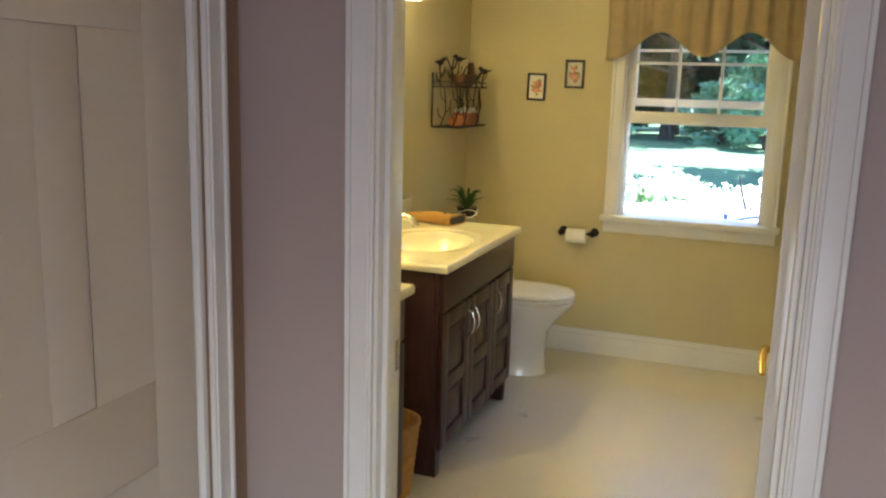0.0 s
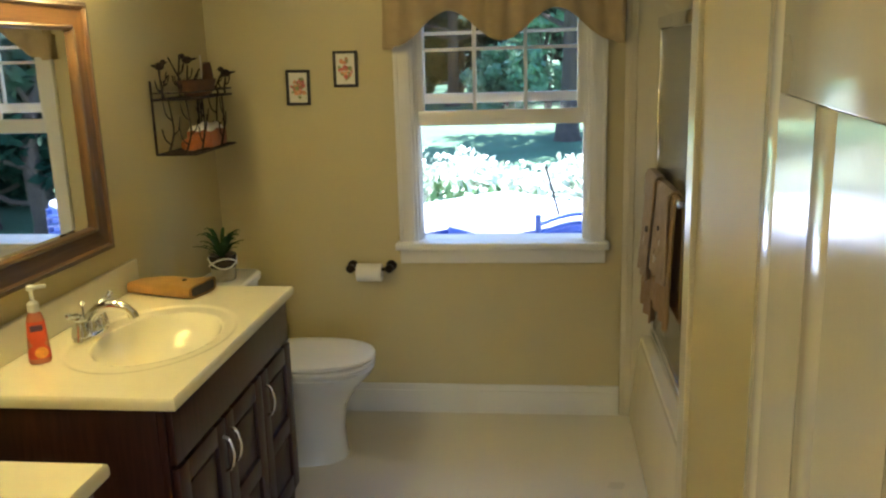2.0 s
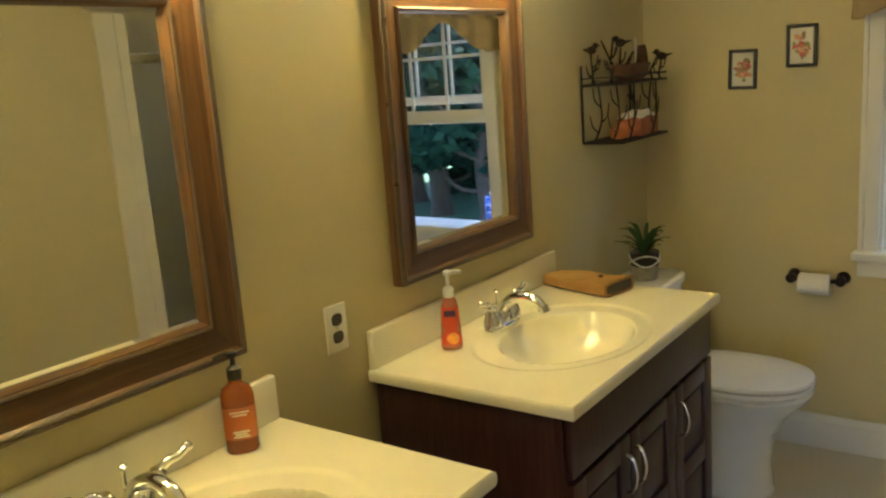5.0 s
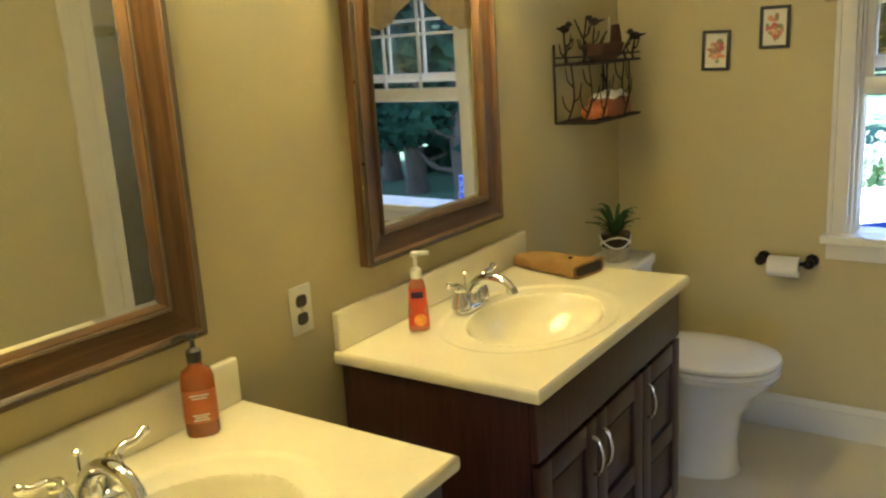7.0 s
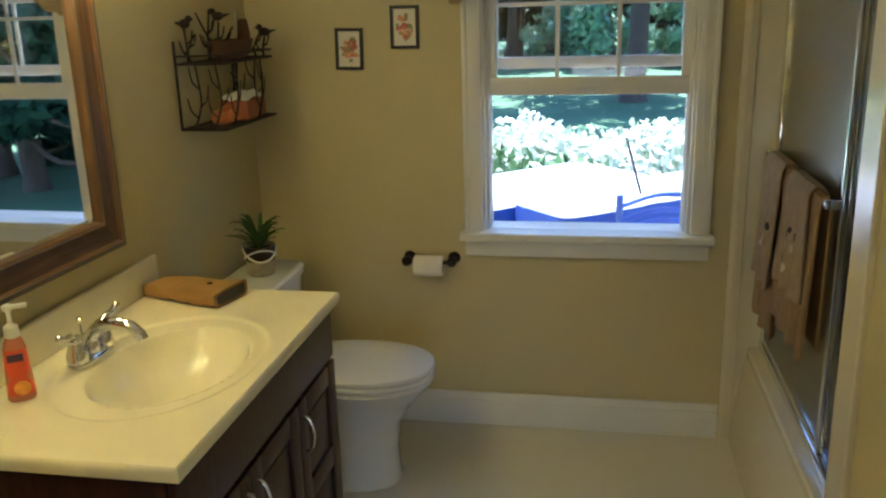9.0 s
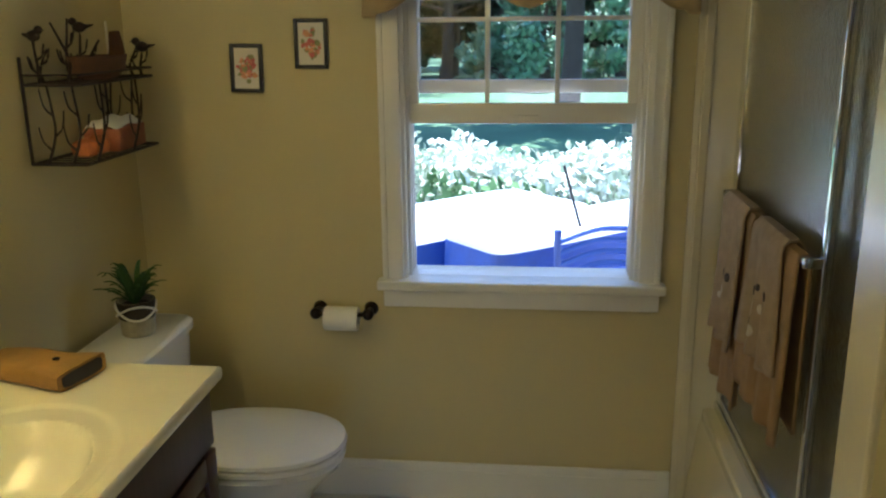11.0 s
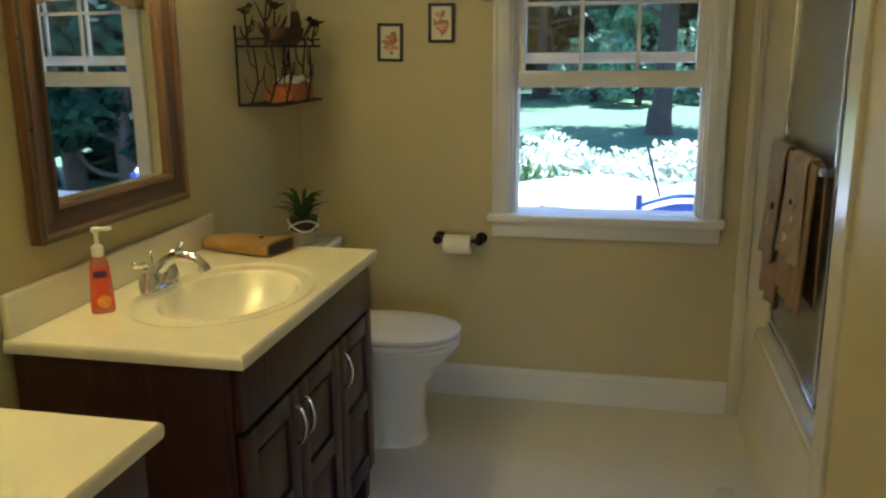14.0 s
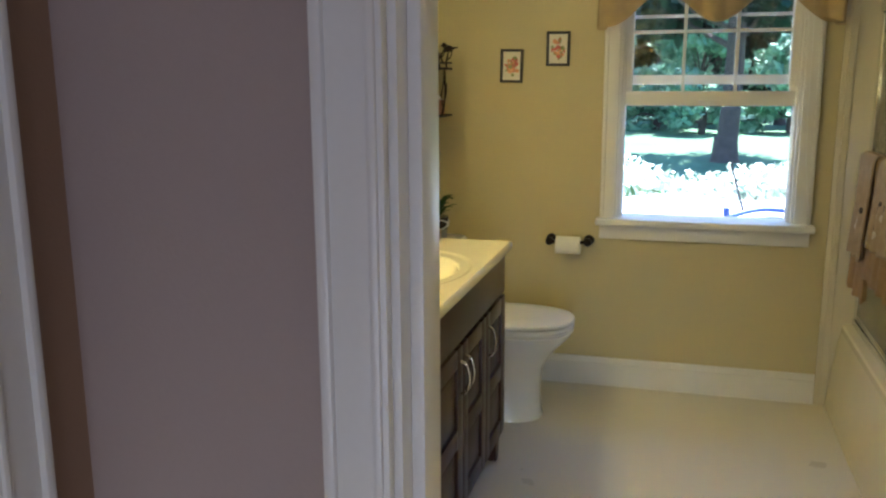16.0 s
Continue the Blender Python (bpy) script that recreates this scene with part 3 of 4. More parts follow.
def countertop(at, width, cy):
    """Cast top with an oval bowl and a splash along the wall."""
    top = thing("sink_countertop", at, "cream cultured marble vanity top with oval basin", "sink", "vanity tops")
    z = 0.03
    cx, rx, ry = 0.322, 0.165, 0.225

    def surface(u, v):
        x, y = 0.004 + (VX - 0.004) * u, width * v
        d = math.hypot((x - cx) / rx, (y - cy) / ry)
        e = math.hypot((x - cx + 0.015) / 0.222, (y - cy) / 0.295)
        h = z
        if e < 1:
            h -= 0.0045 * min((1 - e) / 0.035, 1)
        if d < 1:
            h -= 0.115 * (1 - d ** 2.6) ** 0.75
        return (x, y, h)

    bm = bmesh.new()
    sheet(bm, surface, 90, 150)
    n = 30
    edge = [(0.004, width * i / n) for i in range(n)] + [(0.004 + (VX - 0.004) * i / n, width) for i in range(n)] + [(VX, width * (1 - i / n)) for i in range(n)] + [(VX - (VX - 0.004) * i / n, 0) for i in range(n)]
    def push(p, o):
        x, y = p
        return (x + (o if x >= VX - 1e-6 else 0), y + (o if y >= width - 1e-6 else (-o if y <= 1e-6 else 0)))
    loft(bm, [[(*push(p, o), h) for p in edge] for h, o in ((z, 0), (z - 0.004, 0.0045), (z - 0.010, 0.006), (z - 0.022, 0.006), (z - 0.030, 0.004))], cap=False)
    part("basin_top", bm, MARBLE, top)
    part("backsplash", blk((0.001, 0.0, z - 0.002), (0.021, width, z + 0.098), 0.006, 3), MARBLE, top)
    part("drain", lathe(bmesh.new(), [(0.021, 0.0), (0.021, 0.003), (0.015, 0.005), (0.013, 0.002)], (cx, cy, z - 0.116)), CHROME, top, "chrome drain ring")
    return top


countertop((0, 2.208, VTOP - 0.03), 0.952, 0.438)
countertop((0, 1.042, VTOP - 0.03), 0.851, 0.425)


def faucet(at):
    """Centerset chrome faucet, spout along +x."""
    f = thing("faucet", at, "chrome two-handle centerset bathroom faucet", "faucet", "faucets")
    bm = bmesh.new()
    loft(bm, [oval(0, 0, z, rx, ry, 28, 2.6) for z, rx, ry in ((0, 0.027, 0.078), (0.008, 0.027, 0.078), (0.016, 0.022, 0.072), (0.020, 0.012, 0.06))])
    part("base_plate", bm, CHROME, f)
    bm = lathe(bmesh.new(), [(0.023, 0.012), (0.021, 0.035), (0.015, 0.052), (0.013, 0.060)])
    tube(bm, bend([(0, 0, 0.045), (0.025, 0, 0.072), (0.065, 0, 0.087), (0.105, 0, 0.082), (0.130, 0, 0.062)], 7), 0.0170, 14, 0.0130)
    tube(bm, [(0.127, 0, 0.067), (0.134, 0, 0.050)], 0.0145, 14, 0.0145)
    part("spout", bm, CHROME, f)
    bm = tube(bmesh.new(), [(-0.018, 0, 0.015), (-0.018, 0, 0.088)], 0.003, 8)
    lathe(bm, [(0.003, 0), (0.0075, 0.004), (0.0075, 0.010), (0.002, 0.014)], (-0.018, 0, 0.086), 12)
    part("lift_rod", bm, CHROME, f)
    for s in (-1, 1):
        y = s * 0.051
        bm = lathe(bmesh.new(), [(0.026, 0.012), (0.024, 0.030), (0.017, 0.050), (0.014, 0.056), (0.017, 0.063), (0.011, 0.073)], (0, y, 0))
        tube(bm, bend([(0, y, 0.064), (0.004, y + s * 0.020, 0.078), (0.006, y + s * 0.042, 0.080), (0.006, y + s * 0.060, 0.088)], 5), 0.0088, 10, 0.0070)
        bmesh.ops.create_icosphere(bm, subdivisions=2, radius=0.0095, matrix=Matrix.Translation((0.006, y + s * 0.062, 0.089)))
        part("handle", bm, CHROME, f)
    return f


faucet((0.122, 2.645, VTOP + 0.0005))
faucet((0.118, 1.467, VTOP + 0.0005))


def mirror(y0, y1, label):
    z0, z1, w = 1.000, 1.750, 0.082
    m = thing("wall_mirror", pose(0.007, (y0 + y1) / 2, z0, 0, 0, -1.1), label, "mirror", "vanity mirrors")
    hy, h = (y1 - y0) / 2, z1 - z0
    def rail(name, a, b, c, d, mat):
        """A mitred moulding between outer corners a, b and inner corners c, d."""
        prof = [(0.0, 0.018), (0.0, 0.026), (0.10, 0.034), (0.18, 0.034), (0.24, 0.027), (0.62, 0.023), (0.80, 0.020), (0.86, 0.026), (0.95, 0.026), (1.0, 0.014)]
        A, B, C, D = (Vector(q) for q in (a, b, c, d))
        r1 = [(x, *(A + (C - A) * t)) for t, x in prof] + [(0.002, *C), (0.002, *A)]
        r2 = [(x, *(B + (D - B) * t)) for t, x in prof] + [(0.002, *D), (0.002, *B)]
        part(name, loft(bmesh.new(), [r1, r2]), mat, m)
    o = [(-hy, 0), (hy, 0), (hy, h), (-hy, h)]
    i = [(-hy + w, w), (hy - w, w), (hy - w, h - w), (-hy + w, h - w)]
    for k in range(4):
        rail("frame_rail", o[k], o[(k + 1) % 4], i[k], i[(k + 1) % 4], FRAME_H if k % 2 == 0 else FRAME)
    for inset, x, r in ((0.003, 0.031, 0.004), (0.0115, 0.0355, 0.0032), (w - 0.010, 0.026, 0.0035)):
        bm = bmesh.new()
        for k in range(4):
            p, q = Vector(o[k]), Vector(o[(k + 1) % 4])
            cen = Vector((0, h / 2))
            sh = lambda t: Vector((math.copysign(hy - inset, t[0]), inset if t[1] < h / 2 else h - inset))
            a, b = sh(p), sh(q)
            tube(bm, [(x, a.x, a.y), (x, b.x, b.y)], r, 8)
        part("bead", bm, BEAD, m, "dark bronze beading")
    bv = 0.016
    bm = bmesh.new()
    a = [(-hy + w - 0.004, w - 0.004), (hy - w + 0.004, w - 0.004), (hy - w + 0.004, h - w + 0.004), (-hy + w - 0.004, h - w + 0.004)]
    c = [(math.copysign(abs(p) - bv, p), q + (bv if q < h / 2 else -bv)) for p, q in a]
    loft(bm, [[(0.003, *p) for p in a], [(0.0105, *p) for p in a], [(0.0120, *p) for p in c]])
    part("mirror_glass", bm, SILVER, m, "bevelled silver mirror glass", smooth=False)
    return m


mirror(2.330, 2.972, "rectangular mirror in a brown wood frame with dark beading")
mirror(1.163, 1.805, "rectangular mirror in a brown wood frame near the doorway")


def vanity_light(y):
    l = thing("vanity_light", (0, y, 1.90), "lit three-shade vanity light above the mirror", "wall lamp", "vanity lights")
    part("back_plate", blk((0.0, -0.26, -0.03), (0.022, 0.26, 0.045), 0.010, 3), NICKEL, l)
    for d in (-0.19, 0, 0.19):
        part("arm", tube(bmesh.new(), bend([(0.018, d, 0.01), (0.07, d, 0.03), (0.115, d, 0.02), (0.12, d, -0.01)], 5), 0.007, 8), NICKEL, l)
        bm = lathe(bmesh.new(), [(0.018, 0.0), (0.030, -0.012), (0.044, -0.05), (0.055, -0.098), (0.052, -0.098), (0.041, -0.05), (0.027, -0.016), (0.010, -0.01)], (0.12, d, -0.005), 24, False)
        part("shade", bm, SHADE, l, "glowing frosted glass shade")
    return l


vanity_light(2.65)
vanity_light(1.484)

# ---- toilet ----
toilet = thing("toilet", (0.016, 3.572, 0), "white two-piece toilet with its lid down", "toilet")
ring = lambda z, cx, rx, ry, p=2.2: oval(cx, 0, z, rx, ry, 36, p)
part("base", loft(bmesh.new(), [ring(0, 0.355, 0.248, 0.132, 2.6), ring(0.02, 0.355, 0.242, 0.127, 2.6), ring(0.12, 0.357, 0.234, 0.122), ring(0.22, 0.370, 0.234, 0.128), ring(0.30, 0.415, 0.243, 0.152), ring(0.355, 0.455, 0.258, 0.176), ring(0.376, 0.462, 0.262, 0.184), ring(0.383, 0.462, 0.252, 0.175), ring(0.392, 0.462, 0.248, 0.172)]), CERAMIC, toilet)
part("seat", loft(bmesh.new(), [ring(0.390, 0.462, 0.258, 0.182), ring(0.396, 0.462, 0.266, 0.189), ring(0.408, 0.462, 0.266, 0.189), ring(0.412, 0.462, 0.262, 0.185)]), CERAMIC, toilet)
part("lid", loft(bmesh.new(), [ring(0.4155, 0.462, 0.264, 0.187), ring(0.421, 0.462, 0.268, 0.191), ring(0.430, 0.462, 0.264, 0.187), ring(0.436, 0.462, 0.235, 0.160), ring(0.4385, 0.462, 0.15, 0.10)]), CERAMIC, toilet)
tk = lambda z, x1, hy: [(x, y, z) for x, y in [(0.125 + (x1 - 0.125) * c, hy * s) for c, s in [(math.copysign(abs(math.cos(a)) ** 0.35, math.cos(a)), math.copysign(abs(math.sin(a)) ** 0.35, math.sin(a))) for a in [2 * math.pi * i / 40 for i in range(40)]]]]
part("tank", loft(bmesh.new(), [tk(0.375, 0.205, 0.185), tk(0.395, 0.215, 0.195), tk(0.685, 0.225, 0.212)]), CERAMIC, toilet)
part("tank_lid", loft(bmesh.new(), [tk(0.687, 0.228, 0.216), tk(0.692, 0.236, 0.222), tk(0.712, 0.236, 0.222), tk(0.720, 0.226, 0.213)]), CERAMIC, toilet)
part("flush_lever", tube(bmesh.new(), [(0.228, -0.155, 0.64), (0.243, -0.150, 0.64), (0.246, -0.09, 0.632)], 0.006, 8), CHROME, toilet, "chrome flush lever")

# plant in a woven pot on the tank
plant = thing("potted_plant", (0.143, 3.612, 0.7205), "small spiky green plant in a woven pot tied with ribbon", "plant")
part("pot", lathe(bmesh.new(), [(0.042, 0), (0.046, 0.004), (0.051, 0.095), (0.053, 0.102), (0.047, 0.102), (0.044, 0.088)], n=28), POT, plant)
part("pot_band", lathe(bmesh.new(), [(0.0490, 0.052), (0.0500, 0.053), (0.0540, 0.102), (0.0525, 0.103)], n=28, cap=False), SOIL, plant, "dark brown upper band")
part("soil", lathe(bmesh.new(), [(0.0450, 0.080), (0.0450, 0.088), (0.02, 0.092)], n=20), SOIL, plant)
bm = bmesh.new()
for s in (1, -1):
    tube(bm, [(0.0545 * math.cos(a), 0.0552 * math.sin(a), 0.074 + s * 0.020 * math.sin(a * 1.5)) for a in [2 * math.pi * i / 40 for i in range(41)]], 0.0032, 6)
part("ribbon", bm, RIBBON, plant, "thin pale ribbon tied round the pot")
rnd = random.Random(4)
for i in range(44):
    a, l, up = rnd.uniform(0, 6.28), rnd.uniform(0.05, 0.115), rnd.uniform(0.03, 0.105)
    bm = bmesh.new()
    rows = []
    for k in range(7):
        t = k / 6
        r, z, w = l * t, 0.088 + up * math.sin(t * 2.0) + 0.02 * t, 0.0075 * math.sin(math.pi * min(t * 0.85 + 0.15, 1)) + 0.0004
        c, s = math.cos(a), math.sin(a)
        rows.append([(r * c - w * s, r * s + w * c, z), (r * c, r * s, z - 0.002), (r * c + w * s, r * s - w * c, z)])
    part("leaf", loft(bm, rows, False, False), LEAF, plant, thick=0.0008)

# ---- iron twig shelf with its things ----
SY0, SY1, SD = 3.422, 3.80, 0.155
SZ = (1.240, 1.437)
shelf = thing("wall_shelf", (0, 0, 0), "black iron wall shelf with twig and bird shapes", "shelf")
part("back_post", tube(bmesh.new(), [(0.008, SY0, SZ[0]), (0.008, SY0, 1.505)], 0.0045), IRON, shelf)
part("back_post", tube(bmesh.new(), [(0.008, SY1 + 0.035, SZ[0]), (0.008, SY1 + 0.035, 1.46)], 0.0045), IRON, shelf)
for z in SZ:
    loopp = [(0.008, SY0, z), (SD, SY0, z), (SD, SY1 + 0.03, z), (0.008, SY1 + 0.03, z), (0.008, SY0, z)]
    bm = bmesh.new()
    for a, b in zip(loopp, loopp[1:]):
        tube(bm, [a, b], 0.0042)
    if z == SZ[1]:
        for a, b in zip(loopp[:3], loopp[1:4]):
            tube(bm, [(a[0], a[1], z + 0.024), (b[0], b[1], z + 0.024)], 0.003)
    part("shelf_rim", bm, IRON, shelf)
    bm = bmesh.new()
    for k in range(1, 12):
        y = SY0 + (SY1 + 0.03 - SY0) * k / 12
        tube(bm, [(0.008, y, z), (SD, y, z)], 0.0022, 6)
    part("shelf_wires", bm, IRON, shelf)
rnd = random.Random(11)


def twig(a, b, lean, n=3):
    """A crooked iron branch with side twigs."""
    a, b = Vector(a), Vector(b)
    bm = bmesh.new()
    mid = (a + b) / 2 + Vector(lean)
    line = bend([a, (a + mid) / 2 + Vector(lean) * 0.3, mid, b], 4)
    tube(bm, line, 0.0042, 7, 0.003)
    for k in range(n):
        p = line[3 + k * 3]
        s = 1 if k % 2 else -1
        along = Vector((0, 1, 0)) if abs(a.x - SD) < 0.01 else Vector((1, 0, 0))
        tube(bm, bend([p, p + along * s * 0.022 + Vector((0, 0, 0.022)), p + along * s * 0.030 + Vector((0, 0, 0.055 + rnd.uniform(0, 0.02)))], 4), 0.0032, 6, 0.002)
    part("twig", bm, IRON, shelf)


for k in range(3):
    y = SY0 + 0.05 + k * 0.10
    if k != 1:
        twig((SD, y, SZ[0]), (SD, y + 0.05 * (-1) ** k, SZ[1]), (0, 0.03 * (-1) ** k, 0))
for y, l in ((SY0, 0.02), (SY1 + 0.03, -0.02)):
    for x in (0.05, 0.115):
        twig((x, y, SZ[0]), (x + l, y, SZ[1]), (l, 0, 0), 3)


def bird(at, turn, s=1.0):
    bm = bmesh.new()
    bmesh.ops.create_uvsphere(bm, u_segments=12, v_segments=8, radius=1, matrix=Matrix.Diagonal((0.007 * s, 0.016 * s, 0.010 * s, 1)))
    bmesh.ops.create_uvsphere(bm, u_segments=10, v_segments=8, radius=0.0075 * s, matrix=Matrix.Translation((0, 0.014 * s, 0.010 * s)))
    tube(bm, [(0, 0.020 * s, 0.010 * s), (0, 0.030 * s, 0.009 * s)], 0.003 * s, 6, 0.0005)
    tube(bm, [(0, -0.010 * s, 0.0), (0, -0.034 * s, 0.004 * s)], 0.005 * s, 6, 0.002)
    tube(bm, [(0, 0, -0.008 * s), (0, 0, -0.022 * s)], 0.0016, 5)
    part("bird", bm, IRON, shelf, at=pose(*at, 0, 0, turn))


bird((0.035, SY0 + 0.03, 1.555), 250, 1.4)
bird((0.085, SY0 + 0.16, 1.575), 75, 1.4)
bird((SD - 0.005, SY1 - 0.005, 1.520), 70, 1.5)
for x0, y0, dx, h in ((0.035, SY0 + 0.03, -0.004, 0.105), (0.030, SY0 + 0.06, 0.018, 0.085), (0.060, SY0 + 0.12, -0.030, 0.150), (0.062, SY0 + 0.13, 0.010, 0.160), (0.080, SY0 + 0.16, 0.006, 0.120), (0.090, SY0 + 0.19, 0.030, 0.105), (SD - 0.010, SY1 - 0.01, 0.006, 0.066), (SD - 0.045, SY1 + 0.01, 0.020, 0.085)):
    bm = bmesh.new()
    line = bend([(x0, y0, SZ[1]), (x0 - dx * 0.4, y0, SZ[1] + h * 0.35), (x0 + dx * 0.3, y0, SZ[1] + h * 0.7), (x0 + dx, y0, SZ[1] + h)], 5)
    tube(bm, line, 0.0046, 7, 0.003)
    for k, side in ((4, -1), (8, 1)):
        p = Vector(line[k])
        tube(bm, bend([p, p + Vector((side * 0.016, 0, 0.010)), p + Vector((side * 0.024, 0, 0.040))], 4), 0.0036, 6, 0.0022)
    part("twig", bm, IRON, shelf)
nest = thing("twig_nest_dish", (0.085, 3.66, SZ[1] + 0.004), "brown wooden bird-shaped dish standing on the shelf", "dish")
part("bowl", loft(bmesh.new(), [oval(0, 0, z, rx, ry, 24) for z, rx, ry in ((0, 0.034, 0.075), (0.016, 0.050, 0.112), (0.060, 0.060, 0.128), (0.060, 0.054, 0.121), (0.022, 0.040, 0.092))]), TWIG, nest)
part("neck", tube(bmesh.new(), bend([(0, 0.100, 0.020), (0, 0.114, 0.062), (0, 0.113, 0.100), (0, 0.110, 0.122)], 5), 0.026, 12, 0.014), TWIG, nest)
single("candle_stick", tube(bmesh.new(), [(0, 0, 0), (0, 0, 0.15)], 0.0035, 8), RIBBON, (0.06, 3.775, SZ[1] + 0.004), "thin pale stick standing on the shelf", "stick")
tissue = thing("tissue_box", pose(0.085, 3.715, SZ[0] + 0.004, 0, 0, 4), "terracotta patterned tissue box with white tissues", "tissue box")
part("box", blk((-0.050, -0.095, 0), (0.050, 0.095, 0.062), 0.004), BOXMAT, tissue)
part("tissues", sheet(bmesh.new(), lambda u, v: ((u - 0.5) * 0.09, (v - 0.5) * 0.18, 0.0645 + 0.022 * (1 - (2 * u - 1) ** 4) * (1 - (2 * v - 1) ** 6) + 0.004 * math.sin(u * 11 + v * 7)), 16, 24), PAPER, tissue, "folded white tissues", thick=0.002)
orn = thing("pumpkin_ornament", (0.095, 3.525, SZ[0] + 0.004), "small orange pumpkin ornament on the lower shelf", "ornament")
for dy, s in ((0, 1.05), (0.058, 1.15)):
    bm = bmesh.new()
    loft(bm, [[(r * s * (1 + 0.10 * math.cos(7 * a)) * math.cos(a), dy + r * s * (1 + 0.10 * math.cos(7 * a)) * math.sin(a), z * s) for a in [2 * math.pi * i / 42 for i in range(42)]] for r, z in ((0.012, 0), (0.026, 0.006), (0.031, 0.022), (0.025, 0.038), (0.010, 0.045), (0.003, 0.042))])
    part("pumpkin", bm, PUMPKIN, orn)


# ---- small pictures ----
def picture(x, z, w, h, seed, label, tilt=0):
    p = thing("framed_picture", pose(x, BACK, z, 0, tilt, 0), label, "picture", "small floral pictures")
    f = 0.0115
    for lo, hi in (((-w / 2, 0), (-w / 2 + f, h)), ((w / 2 - f, 0), (w / 2, h)), ((-w / 2 + f, 0), (w / 2 - f, f)), ((-w / 2 + f, h - f), (w / 2 - f, h))):
        part("frame", blk((lo[0], -0.014, lo[1]), (hi[0], -0.0005, hi[1]), 0.002), BLACK, p)
    part("mat", blk((-w / 2 + f, -0.006, f), (w / 2 - f, -0.003, h - f)), MAT, p)
    r = random.Random(seed)
    for mat, n in ((PINK, 16), (PINK2, 14), (SAGE, 14)):
        bm = bmesh.new()
        for i in range(n):
            a, d = r.uniform(0, 6.28), r.uniform(0, 0.9)
            cx, cz = 0.31 * w * d * math.cos(a), h / 2 + 0.33 * h * d * math.sin(a)
            s = r.uniform(0.005, 0.012)
            yy = -0.0064 - 0.00001 * i
            k = r.uniform(0, 6)
            bm.faces.new([bm.verts.new((cx + s * r.uniform(0.5, 1.1) * math.cos(k + j * 0.9), yy, cz + s * r.uniform(0.5, 1.2) * math.sin(k + j * 0.9))) for j in range(7)])
        part("print", bm, mat, p, smooth=False)
    return p


picture(0.3855, 1.376, 0.102, 0.146, 1, "small rose print in a thin black frame", 1.2)
picture(0.592, 1.446, 0.103, 0.148, 2, "small peach floral print in a thin black frame", 0.4)

# ---- toilet paper ----
tp = thing("toilet_paper_holder", (0.664, BACK, 0.678), "dark bronze holder with a white paper roll", "toilet paper holder")
for x in (-0.085, 0.085):
    part("rosette", tube(bmesh.new(), [(x, 0, 0), (x, -0.008, 0), (x, -0.014, 0)], 0.024, 18, 0.018), BRONZE, tp)
    part("post", tube(bmesh.new(), bend([(x, -0.010, 0), (x, -0.045, 0), (x * 0.97, -0.062, 0), (x * 0.85, -0.066, 0)], 5), 0.010, 10), BRONZE, tp)
    bm = bmesh.new()
    bmesh.ops.create_uvsphere(bm, u_segments=14, v_segments=10, radius=0.019, matrix=Matrix.Translation((x, -0.062, 0)))
    part("finial", bm, BRONZE, tp)
part("bar", tube(bmesh.new(), [(-0.08, -0.066, 0), (0.08, -0.066, 0)], 0.008, 10), BRONZE, tp)
bm = bmesh.new()
loft(bm, [[(x, -0.066 + r * math.cos(a), -0.014 + r * math.sin(a)) for a in [2 * math.pi * i / 32 for i in range(32)]] for x, r in ((-0.054, 0.019), (-0.054, 0.037), (-0.050, 0.039), (0.050, 0.039), (0.054, 0.037), (0.054, 0.019))], cap=False)
part("paper_roll", bm, PAPER, tp, "white paper roll")

# ---- outlet ----
outlet = thing("wall_outlet", (0, 2.108, 0.955), "ivory plate with a dark duplex outlet", "outlet")
part("plate", blk((0.0, -0.035, -0.057), (0.006, 0.035, 0.057), 0.003), PLATE, outlet)
for z in (-0.021, 0.021):
    bm = bmesh.new()
    loft(bm, [[(x, 0.0165 * math.copysign(abs(math.cos(a)) ** 0.6, math.cos(a)), z + 0.0145 * math.copysign(abs(math.sin(a)) ** 0.8, math.sin(a))) for a in [2 * math.pi * i / 24 for i in range(24)]] for x in (0.004, 0.0085)])
    part("socket", bm, DARKPL, outlet, "dark brown socket")
part("screw", tube(bmesh.new(), [(0.005, 0, 0), (0.0075, 0, 0)], 0.003, 10), NICKEL, outlet)

# ---- soap, lotion, leather case ----
soap = thing("soap_bottle", pose(0.100, 2.428, VTOP + 0.0005, 0, 0, 36), "orange-red liquid soap bottle with a white pump", "soap bottle")
part("bottle", loft(bmesh.new(), [oval(0, 0, z, rx, ry, 24, 2.6) for z, rx, ry in ((0, 0.025, 0.019), (0.006, 0.0275, 0.021), (0.05, 0.026, 0.020), (0.10, 0.0225, 0.018), (0.125, 0.019, 0.016), (0.138, 0.012, 0.012))]), SOAP, soap)
part("label", loft(bmesh.new(), [oval(0, 0, z, rx, ry, 24, 2.6) for z, rx, ry in ((0.014, 0.0277, 0.0214), (0.112, 0.0222, 0.0178))], False), SOAPLABEL, soap, "orange-red printed label")
bm = bmesh.new()
for s in (-1, 1):
    loft(bm, [[(0.004 + 0.016 * math.cos(a), s * (0.0222 + d), 0.030 + 0.015 * math.sin(a)) for a in [2 * math.pi * i / 20 for i in range(20)]] for d in (-0.002, 0.0)])
part("fruit_print", bm, ORANGE, soap)
bm = bmesh.new()
for s in (-1, 1):
    box(bm, (-0.016, s * 0.0195 - 0.0012, 0.088), (0.014, s * 0.0195 + 0.0012, 0.104), 0.0004)
